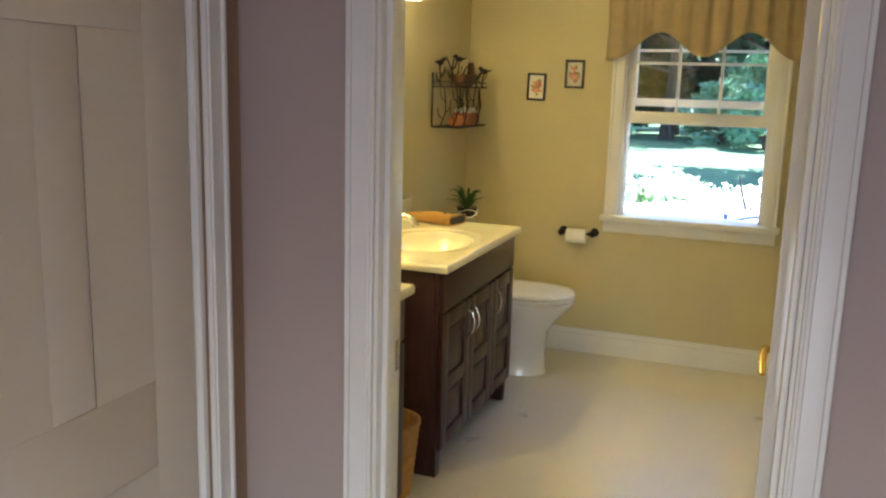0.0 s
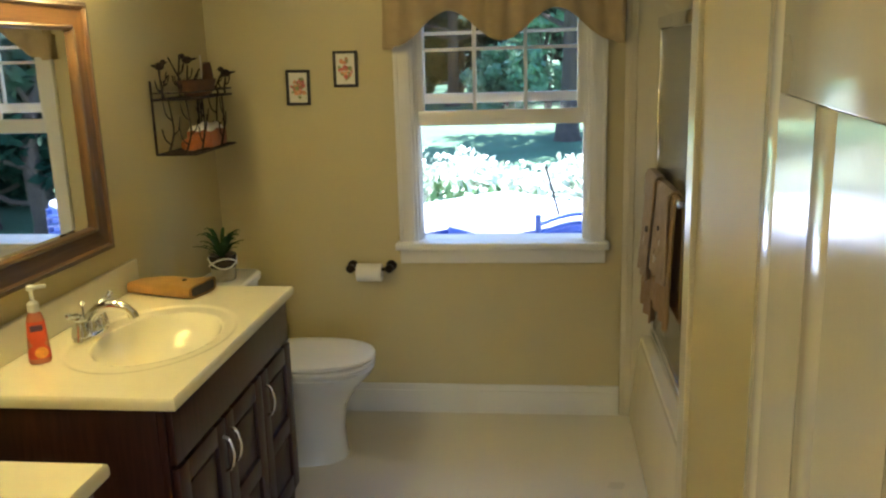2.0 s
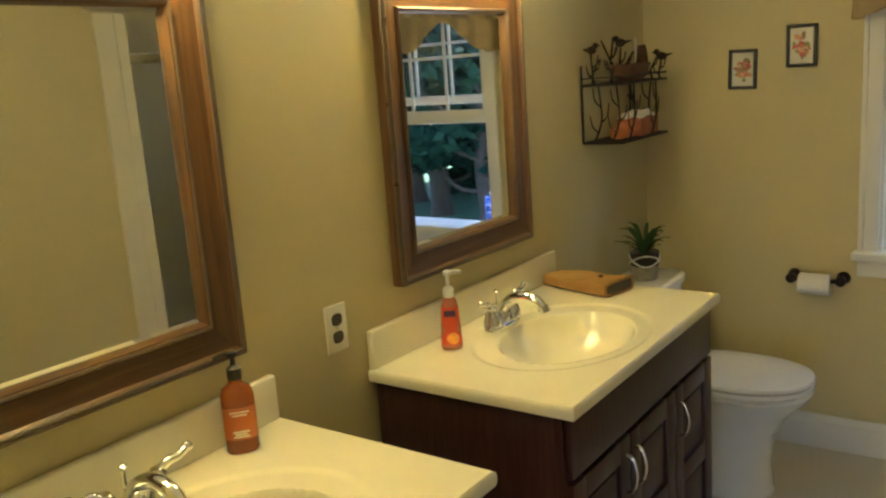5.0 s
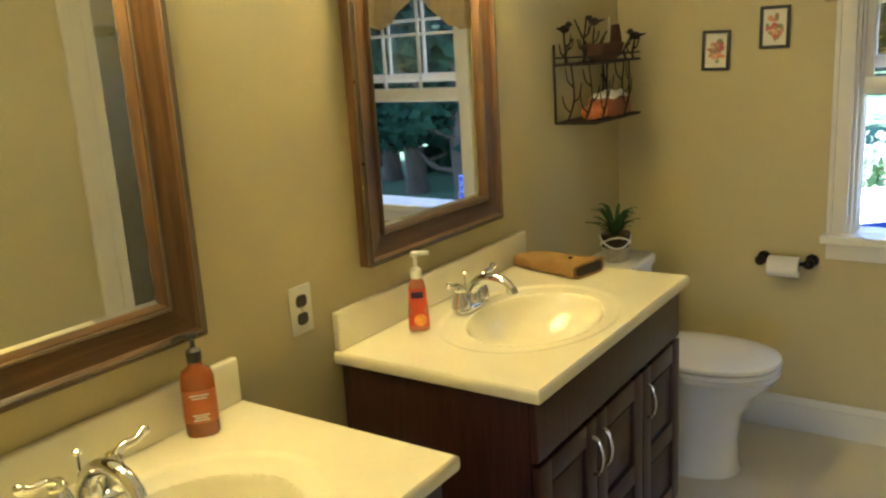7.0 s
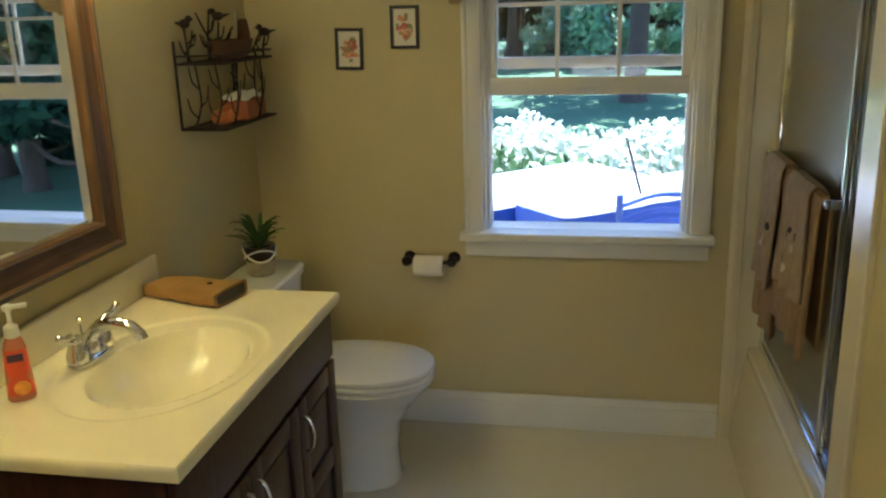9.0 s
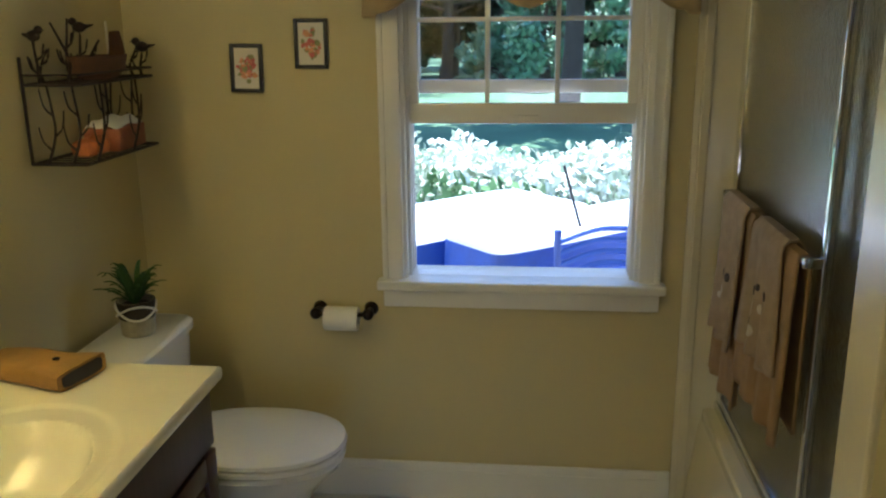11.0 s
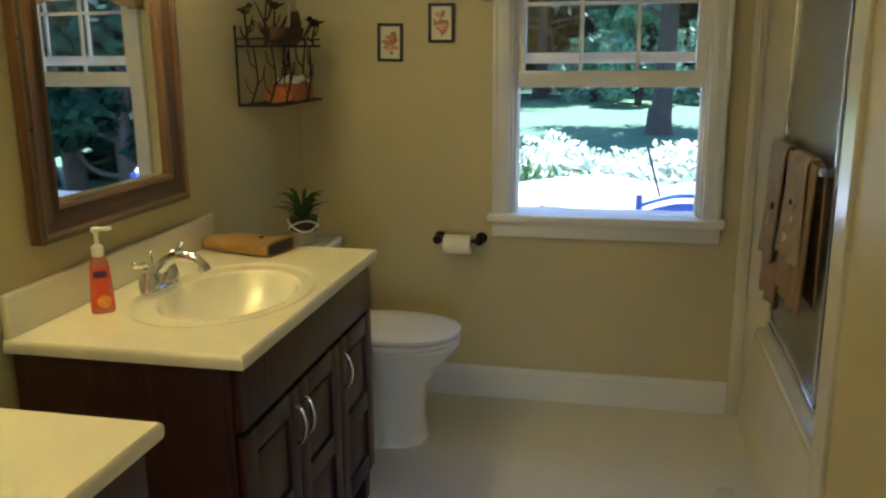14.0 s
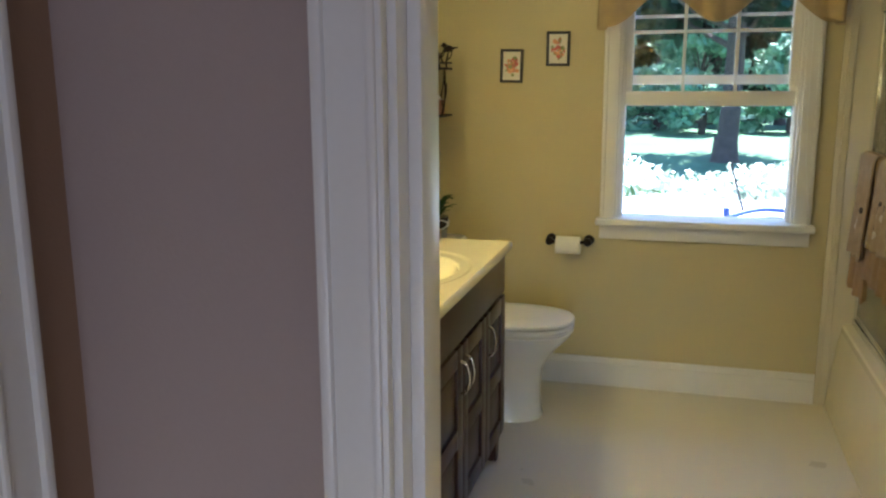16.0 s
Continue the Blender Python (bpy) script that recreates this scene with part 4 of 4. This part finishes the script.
part("name_bar", bm, PURPLE, soap)
bm = lathe(bmesh.new(), [(0.0135, 0.136), (0.0145, 0.140), (0.0145, 0.158), (0.010, 0.162), (0.005, 0.166), (0.005, 0.192), (0.011, 0.194), (0.011, 0.203), (0.006, 0.206)])
box(bm, (0.0, -0.006, 0.195), (0.036, 0.006, 0.204), 0.002)
part("pump", bm, WHITEPL, soap, "white pump top")

lotion = thing("lotion_bottle", pose(0.070, 1.745, VTOP + 0.0005, 0, 0, 231), "amber lotion bottle with a black pump", "lotion bottle")
part("bottle", loft(bmesh.new(), [oval(0, 0, z, rx, ry, 24, 2.5) for z, rx, ry in ((0, 0.029, 0.020), (0.006, 0.032, 0.022), (0.115, 0.032, 0.022), (0.130, 0.028, 0.020), (0.140, 0.014, 0.013), (0.150, 0.013, 0.012))]), AMBER, lotion)
part("label", loft(bmesh.new(), [oval(0, 0, z, 0.0324, 0.0224, 24, 2.5) for z in (0.030, 0.095)], False), AMBERLBL, lotion, "burnt orange label with illegible writing")
for z, w in ((0.085, 0.018), (0.079, 0.014), (0.045, 0.016), (0.040, 0.012), (0.035, 0.015)):
    part("print_bar", blk((-w, 0.0222, z), (w, 0.0230, z + 0.0028)), MAT, lotion)
bm = lathe(bmesh.new(), [(0.0135, 0.148), (0.0145, 0.152), (0.0145, 0.170), (0.009, 0.174), (0.005, 0.177), (0.005, 0.192), (0.010, 0.194), (0.010, 0.202), (0.005, 0.205)])
tube(bm, bend([(0.0, 0, 0.199), (0.022, 0, 0.199), (0.036, 0, 0.193)], 4), 0.005, 8, 0.004)
part("pump", bm, BLACK, lotion, "black pump top")

def case_ring(u):
    """A soft rolled case, flattened, its open end drawn as a dark cap."""
    y = -0.13 + 0.26 * u
    s = 0.85 + 0.25 * u
    return [(0.066 * s * math.copysign(abs(math.cos(a)) ** 0.5, math.cos(a)), y, 0.021 * s + 0.021 * s * math.copysign(abs(math.sin(a)) ** 0.38, math.sin(a)) + 0.003 * math.sin(u * 9 + a * 2) * (math.sin(a) > 0)) for a in [2 * math.pi * i / 28 for i in range(28)]]


case = thing("leather_case", pose(0.165, 3.080, VTOP + 0.001, 0, 0, -104), "tan folded leather case lying on the vanity top", "case")
part("case_body", loft(bmesh.new(), [case_ring(i / 14) for i in range(15)]), LEATHER, case)
# dark cap laid on the closed end for the shade inside the case
inner = [(x * 0.82, 0.1304, 0.0231 + (z - 0.0231) * 0.70) for x, y, z in case_ring(1)]
bm = loft(bmesh.new(), [inner, [(x, y + 0.0015, z) for x, y, z in inner]])
part("opening", bm, DARKPL, case, "dark cap, shade of the open end put into its colour")
part("snap", lathe(bmesh.new(), [(0.008, 0), (0.008, 0.002), (0.005, 0.004)], (0.0, 0.06, 0.0448), 14), BRONZE, case, "small dark snap")

# ---- waste basket between the vanities ----
basket = thing("waste_basket", (0.395, 2.05, 0), "tan wicker waste basket between the vanities", "waste basket")
part("basket_wall", lathe(bmesh.new(), [(0.092, 0), (0.098, 0.005), (0.122, 0.27), (0.116, 0.27), (0.090, 0.012), (0.02, 0.010)], n=32), WICKER, basket)
part("rim", lathe(bmesh.new(), [(0.118, 0.262), (0.127, 0.266), (0.128, 0.276), (0.120, 0.280), (0.115, 0.272)], n=32, cap=False), WICKER, basket)
for k in range(9):
    part("weave_band", lathe(bmesh.new(), [(0.0975 + k * 0.0027, 0.018 + k * 0.027), (0.1015 + k * 0.0027, 0.026 + k * 0.027), (0.100 + k * 0.0027, 0.036 + k * 0.027)], n=32, cap=False), WICKER, basket)

# ---- tub and shower ----
TX = 1.815
tub = thing("bathtub", (0, 0, 0), "cream alcove bathtub with a flat apron", "bathtub")
bm = bmesh.new()
ty0, ty1 = ALC + 0.003, BACK - 0.003
part("apron", loft(bm, [[(x, ty0, z), (x, ty1, z), (TX + 0.04, ty1, z), (TX + 0.04, ty0, z)] for x, z in ((TX - 0.040, 0.0), (TX - 0.034, 0.05), (TX - 0.006, 0.30), (TX + 0.004, 0.345))]), TUBMAT, tub)
bm = bmesh.new()
rim = lambda z, i, p=6: oval((TX + 2.597) / 2, (ty0 + ty1) / 2, z, (2.597 - TX) / 2 - i, (ty1 - ty0) / 2 - i, 48, p)
loft(bm, [rim(0.34, 0.0, 40), rim(0.365, 0.0, 40), rim(0.372, 0.006, 40), rim(0.372, 0.105, 5), rim(0.355, 0.115, 5), rim(0.12, 0.16, 4), rim(0.08, 0.22, 4)])
part("tub_shell", bm, TUBMAT, tub)

tiles = tagged(solid("tile_return", blk((1.734, BACK - 0.012, 0.0), (2.6, BACK - 0.002, 2.1), 0.002), TILE), "cream tiled end wall and edge of the tub alcove", kind="structure")
setting("tile_alcove_near", blk((RIGHT + 0.012, ALC + 0.001, 0.373), (2.6, ALC + 0.010, 2.1), 0.002), TILE)
bm = bmesh.new()
box(bm, (RIGHT - 0.014, ALC - 0.012, 0.0), (RIGHT + 0.012, ALC + 0.075, 2.16), 0.006)
box(bm, (RIGHT - 0.006, ALC + 0.078, 0.0), (RIGHT + 0.012, ALC + 0.130, 2.16), 0.005)
setting("trim_alcove", bm, TILE, "cream vertical edge trim at the end of the tub alcove")
bm = bmesh.new()
box(bm, (1.752, BACK - 0.020, 0.0), (1.780, BACK - 0.011, 2.1), 0.004)
setting("trim_tile", bm, TILE)

shower = thing("shower_door", (0, 0, 0), "chrome framed sliding shower door with obscure glass", "shower door")
SX, s0, s1, z0, z1 = 1.885, ALC + 0.132, BACK - 0.014, 0.3725, 1.64
part("bottom_track", blk((SX - 0.03, s0, z0), (SX + 0.03, s1, z0 + 0.028), 0.004), CHROME, shower)
part("header", blk((SX - 0.03, s0, z1), (SX + 0.03, s1, z1 + 0.045), 0.004), CHROME, shower)
for y in (s0, s1 - 0.022):
    part("wall_post", blk((SX - 0.025, y, z0 + 0.028), (SX + 0.025, y + 0.022, z1), 0.003), CHROME, shower)
for x, a, b in ((SX - 0.016, 3.165, s1 - 0.024), (SX + 0.012, s0 + 0.024, 3.235)):
    pn = part("glass_panel", blk((x - 0.002, a, z0 + 0.03), (x + 0.002, b, z1 - 0.003)), PEBBLE, shower, "pebbled obscure glass panel", smooth=False)
    for y in (a, b - 0.022):
        part("panel_stile", blk((x - 0.009, y, z0 + 0.03), (x + 0.009, y + 0.022, z1 - 0.003), 0.003), CHROME, pn)
    part("panel_rail", blk((x - 0.008, a + 0.022, z0 + 0.03), (x + 0.008, b - 0.022, z0 + 0.056), 0.003), CHROME, pn)
BARX, BARZ = 1.832, 1.085
bm = tube(bmesh.new(), [(BARX, 3.172, BARZ), (BARX, 3.940, BARZ)], 0.0085, 10)
for y in (3.166, 3.926):
    box(bm, (BARX - 0.010, y, BARZ - 0.012), (SX - 0.02, y + 0.014, BARZ + 0.012), 0.004)
part("towel_bar", bm, CHROME, shower, "chrome towel bar")


def towel(y0, y1, front, back, label, mat, off, seed):
    """A towel folded over the bar, with soft vertical folds."""
    r = random.Random(seed)
    k1, k2, ph = r.uniform(14, 20), r.uniform(30, 44), r.uniform(0, 6)
    t = thing("bath_towel", (BARX, 0, BARZ), label, "towel", "hanging towels")

    def drape(u, v):
        y = y0 + (y1 - y0) * u
        L = front + back
        s = v * L
        rad = 0.013 + off
        if s < back:
            x, z = rad, -(back - s)
        elif s < back + 0.04:
            a = math.pi * (s - back) / 0.04
            x, z = rad * math.cos(a), rad * math.sin(a)
        else:
            x, z = -rad, -(s - back - 0.04) + 0.0
        low = max(0.0, -z) / max(front, 0.1)
        if x < 0:
            x -= 0.016 * low + 0.012 * low * math.sin(k1 * u + ph) + 0.005 * low * math.sin(k2 * u)
            y += (u - 0.5) * 0.05 * low + 0.01 * low * math.sin(3 * u + ph)
            z -= 0.006 * low * math.sin(2.2 * u + ph)
        else:
            x = min(x, 0.036)
        return (x, y, z)

    part("cloth", sheet(bmesh.new(), drape, 34, 60), mat, t, thick=0.007)
    if mat is TOWEL2:
        for name, thread, spots in (("stitched_leaf", THREAD, ((0.35, 0.74, 0.9), (0.48, 0.72, 0.7), (0.62, 0.75, 1.0), (0.55, 0.86, 0.8))), ("stitched_petal", THREAD2, ((0.42, 0.80, 1.0), (0.56, 0.80, 0.8), (0.50, 0.90, 1.1), (0.68, 0.85, 0.7)))):
            for u, v, s in spots:
                bm = bmesh.new()
                sheet(bm, lambda a, b: Vector(drape(u + (a - 0.5) * 0.075 * s * math.sin(math.pi * (0.15 + 0.7 * b)), v + (b - 0.5) * 0.04 * s)) + Vector((-0.0045, 0, 0)), 3, 4)
                part(name, bm, thread, t, "embroidered leaf", thick=0.001)
    return t


for y0, y1, fr, seed in ((3.19, 3.53, 0.46, 2), (3.56, 3.87, 0.55, 3)):
    towel(y0, y1, fr, 0.40, "brown terry bath towel folded over the bar", TOWEL, 0.0, seed)
for y0, y1, fr, seed in ((3.265, 3.505, 0.33, 5), (3.60, 3.84, 0.40, 9)):
    towel(y0, y1, fr, 0.28, "taupe hand towel with embroidered flowers over the bath towel", TOWEL2, 0.012, seed)

# ---- picture on the wall behind the door ----
art = thing("framed_art", (RIGHT, 1.60, 1.36), "large white-framed print under glass behind the door", "picture")
hw, hh, fw = 0.255, 0.33, 0.085
for lo, hi in (((-hw, -hh), (-hw + fw, hh)), ((hw - fw, -hh), (hw, hh)), ((-hw + fw, -hh), (hw - fw, -hh + fw)), ((-hw + fw, hh - fw), (hw - fw, hh))):
    part("frame", blk((-0.022, lo[0], lo[1]), (-0.001, hi[0], hi[1]), 0.004), TRIM, art)
part("print", blk((-0.010, -hw + fw, -hh + fw), (-0.006, hw - fw, hh - fw)), GREYPRINT, art)
part("glass", blk((-0.0145, -hw + fw, -hh + fw), (-0.0125, hw - fw, hh - fw)), GLASS, art, smooth=False)

# ---- the yard ----
GZ = -0.55
bm = bmesh.new()
sheet(bm, lambda u, v: (-250 + 500 * u, BACK + 0.14 + 400 * v, GZ + (0.0 if v == 0 else 0.25 * math.sin(u * 40) * math.sin(v * 31) * min(v * 20, 1))), 40, 40)
tagged(solid("ground", bm, GRASS), "green lawn with patches of tree shade", kind="structure")
setting("foundation", blk((-0.15, -1.72, GZ), (2.87, BACK + 0.139, -0.12)), SIDING)
tagged(solid("road", blk((-120, 33.0, GZ - 0.1), (120, 38.0, GZ + 0.06)), ASPHALT), "pale road beyond the lawn", kind="structure")


def leaves(bm, centre, radius, n, size, rnd):
    """A loose clump of small leaves with gaps."""
    c = Vector(centre)
    for _ in range(n):
        d = Vector((rnd.gauss(0, 1), rnd.gauss(0, 1), rnd.gauss(0, 1))).normalized()
        p = c + Vector((d.x * radius[0], d.y * radius[1], d.z * radius[2])) * rnd.uniform(0.45, 1.05)
        u = Vector((rnd.gauss(0, 1), rnd.gauss(0, 1), rnd.gauss(0, 1))).normalized()
        w = u.cross(d if abs(u.dot(d)) < 0.95 else Vector((1, 0, 0))).normalized()
        s = size * rnd.uniform(0.6, 1.3)
        bm.faces.new([bm.verts.new(q) for q in (p - u * s, p + w * s * 0.45, p + u * s, p - w * s * 0.45)])


def tree(x, y, height, spread, low, seed, mat=CROWN, label="broad shade tree with a dark trunk", trunk=0.24, size=0.20, n=150):
    rnd = random.Random(seed)
    t = thing("tree", (x, y, GZ), label, "tree", "yard trees")
    bm = bmesh.new()
    tube(bm, bend([(0, 0, -0.1), (0.1, 0, height * 0.25), (-0.1, 0.1, height * 0.55), (0.05, 0, height * 0.9)], 5), trunk, 12, 0.06)
    lathe(bm, [(trunk * 1.7, -0.05), (trunk * 1.2, 0.25), (trunk * 1.0, 0.7)], n=12)
    tips = []
    for i in range(16):
        a = rnd.uniform(0, 6.28)
        z = rnd.uniform(low + 0.4, height * 0.85)
        r = spread * rnd.uniform(0.5, 0.95) * (1 - 0.5 * (z - low) / height)
        tip = (r * math.cos(a), r * math.sin(a), z + rnd.uniform(-0.2, 1.2))
        tube(bm, bend([(0, 0, z * 0.85), (r * 0.5 * math.cos(a), r * 0.5 * math.sin(a), z), tip], 4), trunk * 0.3, 6, 0.02)
        tips.append(tip)
    part("trunk", bm, BARK, t)
    bm = bmesh.new()
    for tip in tips:
        for k in range(3):
            q = (tip[0] * rnd.uniform(0.5, 1.1), tip[1] * rnd.uniform(0.5, 1.1), tip[2] + rnd.uniform(-0.5, 0.6))
            leaves(bm, q, (spread * 0.30, spread * 0.30, spread * 0.16), n, size, rnd)
    part("crown", bm, mat, t)


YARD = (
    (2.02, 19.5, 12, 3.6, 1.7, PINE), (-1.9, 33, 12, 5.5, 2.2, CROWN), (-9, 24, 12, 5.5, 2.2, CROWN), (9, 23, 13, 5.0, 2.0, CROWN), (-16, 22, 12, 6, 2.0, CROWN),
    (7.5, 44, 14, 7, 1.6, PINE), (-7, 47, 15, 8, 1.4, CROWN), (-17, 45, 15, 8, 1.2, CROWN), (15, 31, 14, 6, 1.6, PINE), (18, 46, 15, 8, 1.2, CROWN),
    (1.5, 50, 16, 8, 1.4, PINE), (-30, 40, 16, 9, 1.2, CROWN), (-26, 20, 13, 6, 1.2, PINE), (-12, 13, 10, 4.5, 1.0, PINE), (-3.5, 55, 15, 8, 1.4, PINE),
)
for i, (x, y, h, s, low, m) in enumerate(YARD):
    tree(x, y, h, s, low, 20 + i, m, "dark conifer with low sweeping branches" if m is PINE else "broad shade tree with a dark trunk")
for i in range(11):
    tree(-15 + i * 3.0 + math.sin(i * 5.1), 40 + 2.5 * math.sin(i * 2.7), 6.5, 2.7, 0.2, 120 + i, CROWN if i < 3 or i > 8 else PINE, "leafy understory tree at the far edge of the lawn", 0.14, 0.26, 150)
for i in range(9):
    tree(-11 + i * 2.6 + math.sin(i * 3.7), 29.5 + 1.5 * math.sin(i * 2.1), 3.1, 1.7, 0.1, 160 + i, SUNLEAF, "leafy bush at the far edge of the lawn, sunlight put into its leaf colour", 0.08, 0.16, 110)
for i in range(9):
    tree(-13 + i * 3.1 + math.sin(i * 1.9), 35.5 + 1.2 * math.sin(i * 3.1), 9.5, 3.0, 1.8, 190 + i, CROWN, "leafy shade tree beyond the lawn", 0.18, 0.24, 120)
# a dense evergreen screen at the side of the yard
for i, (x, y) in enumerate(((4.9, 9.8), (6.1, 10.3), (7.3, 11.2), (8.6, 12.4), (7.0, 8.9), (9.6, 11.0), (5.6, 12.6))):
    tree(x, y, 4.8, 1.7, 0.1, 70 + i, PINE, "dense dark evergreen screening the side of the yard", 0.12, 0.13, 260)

# unseen slab above the window wall, added to keep direct sun out of the room
setting("window_sun_block", blk((-1.2, BACK + 0.14, 2.50), (4.2, BACK + 0.82, 2.62), 0.01), SIDING, "unseen slab above the window wall, added to block the sun")
# far house and hedges
house = thing("house", (-9.5, 64, GZ), "pale house beyond the road", "house")
part("wall", blk((-7, 0, 0), (7, 8, 3.0), 0.01), SIDING, house)
part("roof", loft(bmesh.new(), [[(-7.5, -0.5, 3.0), (-7.5, 8.5, 3.0), (-7.5, 4, 5.6)], [(7.5, -0.5, 3.0), (7.5, 8.5, 3.0), (7.5, 4, 5.6)]]), ROOFING, house)
for x in (-4.5, 0, 4.5):
    part("window", blk((x - 0.6, -0.04, 1.0), (x + 0.6, 0.02, 2.2), 0.01), DARKPL, house)


def shrub(x, y, w, d, h, seed, mat, label, size=0.055, n=2900):
    rnd = random.Random(seed)
    s = thing("shrub", (x, y, GZ), label, "shrub", "garden shrubs")
    bm = bmesh.new()
    for _ in range(5):
        tube(bm, bend([(rnd.uniform(-.1, .1), rnd.uniform(-.1, .1), -0.02), (rnd.uniform(-.2, .2) * w, rnd.uniform(-.2, .2) * d, h * 0.5), (rnd.uniform(-.4, .4) * w, rnd.uniform(-.4, .4) * d, h * 0.6)], 3), 0.02, 6, 0.006)
    part("stems", bm, BARK, s)
    bm = bmesh.new()
    for _ in range(9):
        leaves(bm, (rnd.uniform(-.38, .38) * w, rnd.uniform(-.35, .35) * d, h * rnd.uniform(0.35, 0.74)), (w * 0.30, d * 0.32, h * 0.30), n // 6, size, rnd)
    part("foliage", bm, mat, s)


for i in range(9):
    shrub(-5.4 + i * 1.02, 8.9 + 0.35 * math.sin(i * 2.3), 1.35, 1.3, 1.20 + 0.08 * math.sin(i * 1.7), 60 + i, HEDGE, "leafy shrub below the window, sun glare put into its pale leaf colour")
for i, (x, y) in enumerate(((0.75, 8.0), (1.25, 8.05), (-0.6, 8.0))):
    shrub(x, y, 0.75, 0.7, 0.98, 90 + i, HEDGE2, "green leafy shrub in the planting bed", 0.07, 500)

# stone patio with covered furniture
PZ = -0.15
tagged(solid("patio", blk((-2.2, BACK + 0.141, GZ - 0.1), (4.5, 7.55, PZ), 0.01), PAVING), "pale stone patio below the window", kind="structure")


def covered(name, at, rx, ry, h, label, category):
    """Furniture under a fitted cover with a soft, sagging hem."""
    t = thing(name, at, label, category)
    rings = []
    for z, o in ((0.10, 0.030), (0.30, 0.018), (h * 0.8, 0.004), (h - 0.03, 0.0), (h - 0.008, -0.012), (h, -0.04), (h - 0.008, -0.20)):
        ring = oval(0, 0, z, rx + o, ry + o, 72, 9)
        rings.append([(x * (1 + 0.012 * math.sin(i * 1.9) * (z < h * 0.7)), y * (1 + 0.012 * math.cos(i * 2.3) * (z < h * 0.7)), zz) for i, (x, y, zz) in enumerate(ring)])
    # shaded side in deep blue, sunlit top in a pale tone
    part("base", loft(bmesh.new(), rings[:4], True), SHADED_SIDE, t, "woven side, blue shade put into its colour")
    part("cover", loft(bmesh.new(), rings[3:]), COVER, t, "cover, sunlight put into its pale colour")
    for x in (-rx * 0.85, rx * 0.85):
        for y in (-ry * 0.85, ry * 0.85):
            part("leg", tube(bmesh.new(), [(x, y, 0), (x, y, 0.2)], 0.025, 10), CHAIRMAT, t)
    return t


covered("patio_table", pose(1.646, 5.86, PZ, 0, 0, 41), 0.90, 0.25, 0.74, "woven patio table under a fitted cover, shade and sun in the colours", "table")
covered("storage_bench", pose(0.86, 6.13, PZ, 0, 0, 44), 0.75, 0.38, 0.69, "low woven patio bench with a cover, shade and sun in the colours", "bench")
chair = thing("patio_chair", pose(1.74, 4.96, PZ, 0, 0, 30), "slatted resin patio chair beside the table, blue shade in its colour", "chair")
part("seat", blk((-0.25, -0.25, 0.38), (0.25, 0.25, 0.42), 0.015), CHAIRMAT, chair)
for k in range(7):
    part("back_slat", tube(bmesh.new(), bend([(-0.25, 0.27, 0.46 + k * 0.055), (0, 0.31, 0.485 + k * 0.055), (0.25, 0.27, 0.46 + k * 0.055)], 5), 0.014, 8), CHAIRMAT, chair)
for x in (-0.25, 0.25):
    part("back_post", tube(bmesh.new(), [(x, 0.26, 0), (x, 0.28, 0.84)], 0.018, 8), CHAIRMAT, chair)
    part("leg", tube(bmesh.new(), [(x, -0.23, 0), (x, -0.23, 0.40)], 0.018, 8), CHAIRMAT, chair)
single("leaning_pole", tube(bmesh.new(), [(0, 0, 0), (-0.29, 0.50, 1.02)], 0.008, 8), BLACK, (1.72, 5.24, PZ), "dark thin pole leaning on the patio table", "pole")
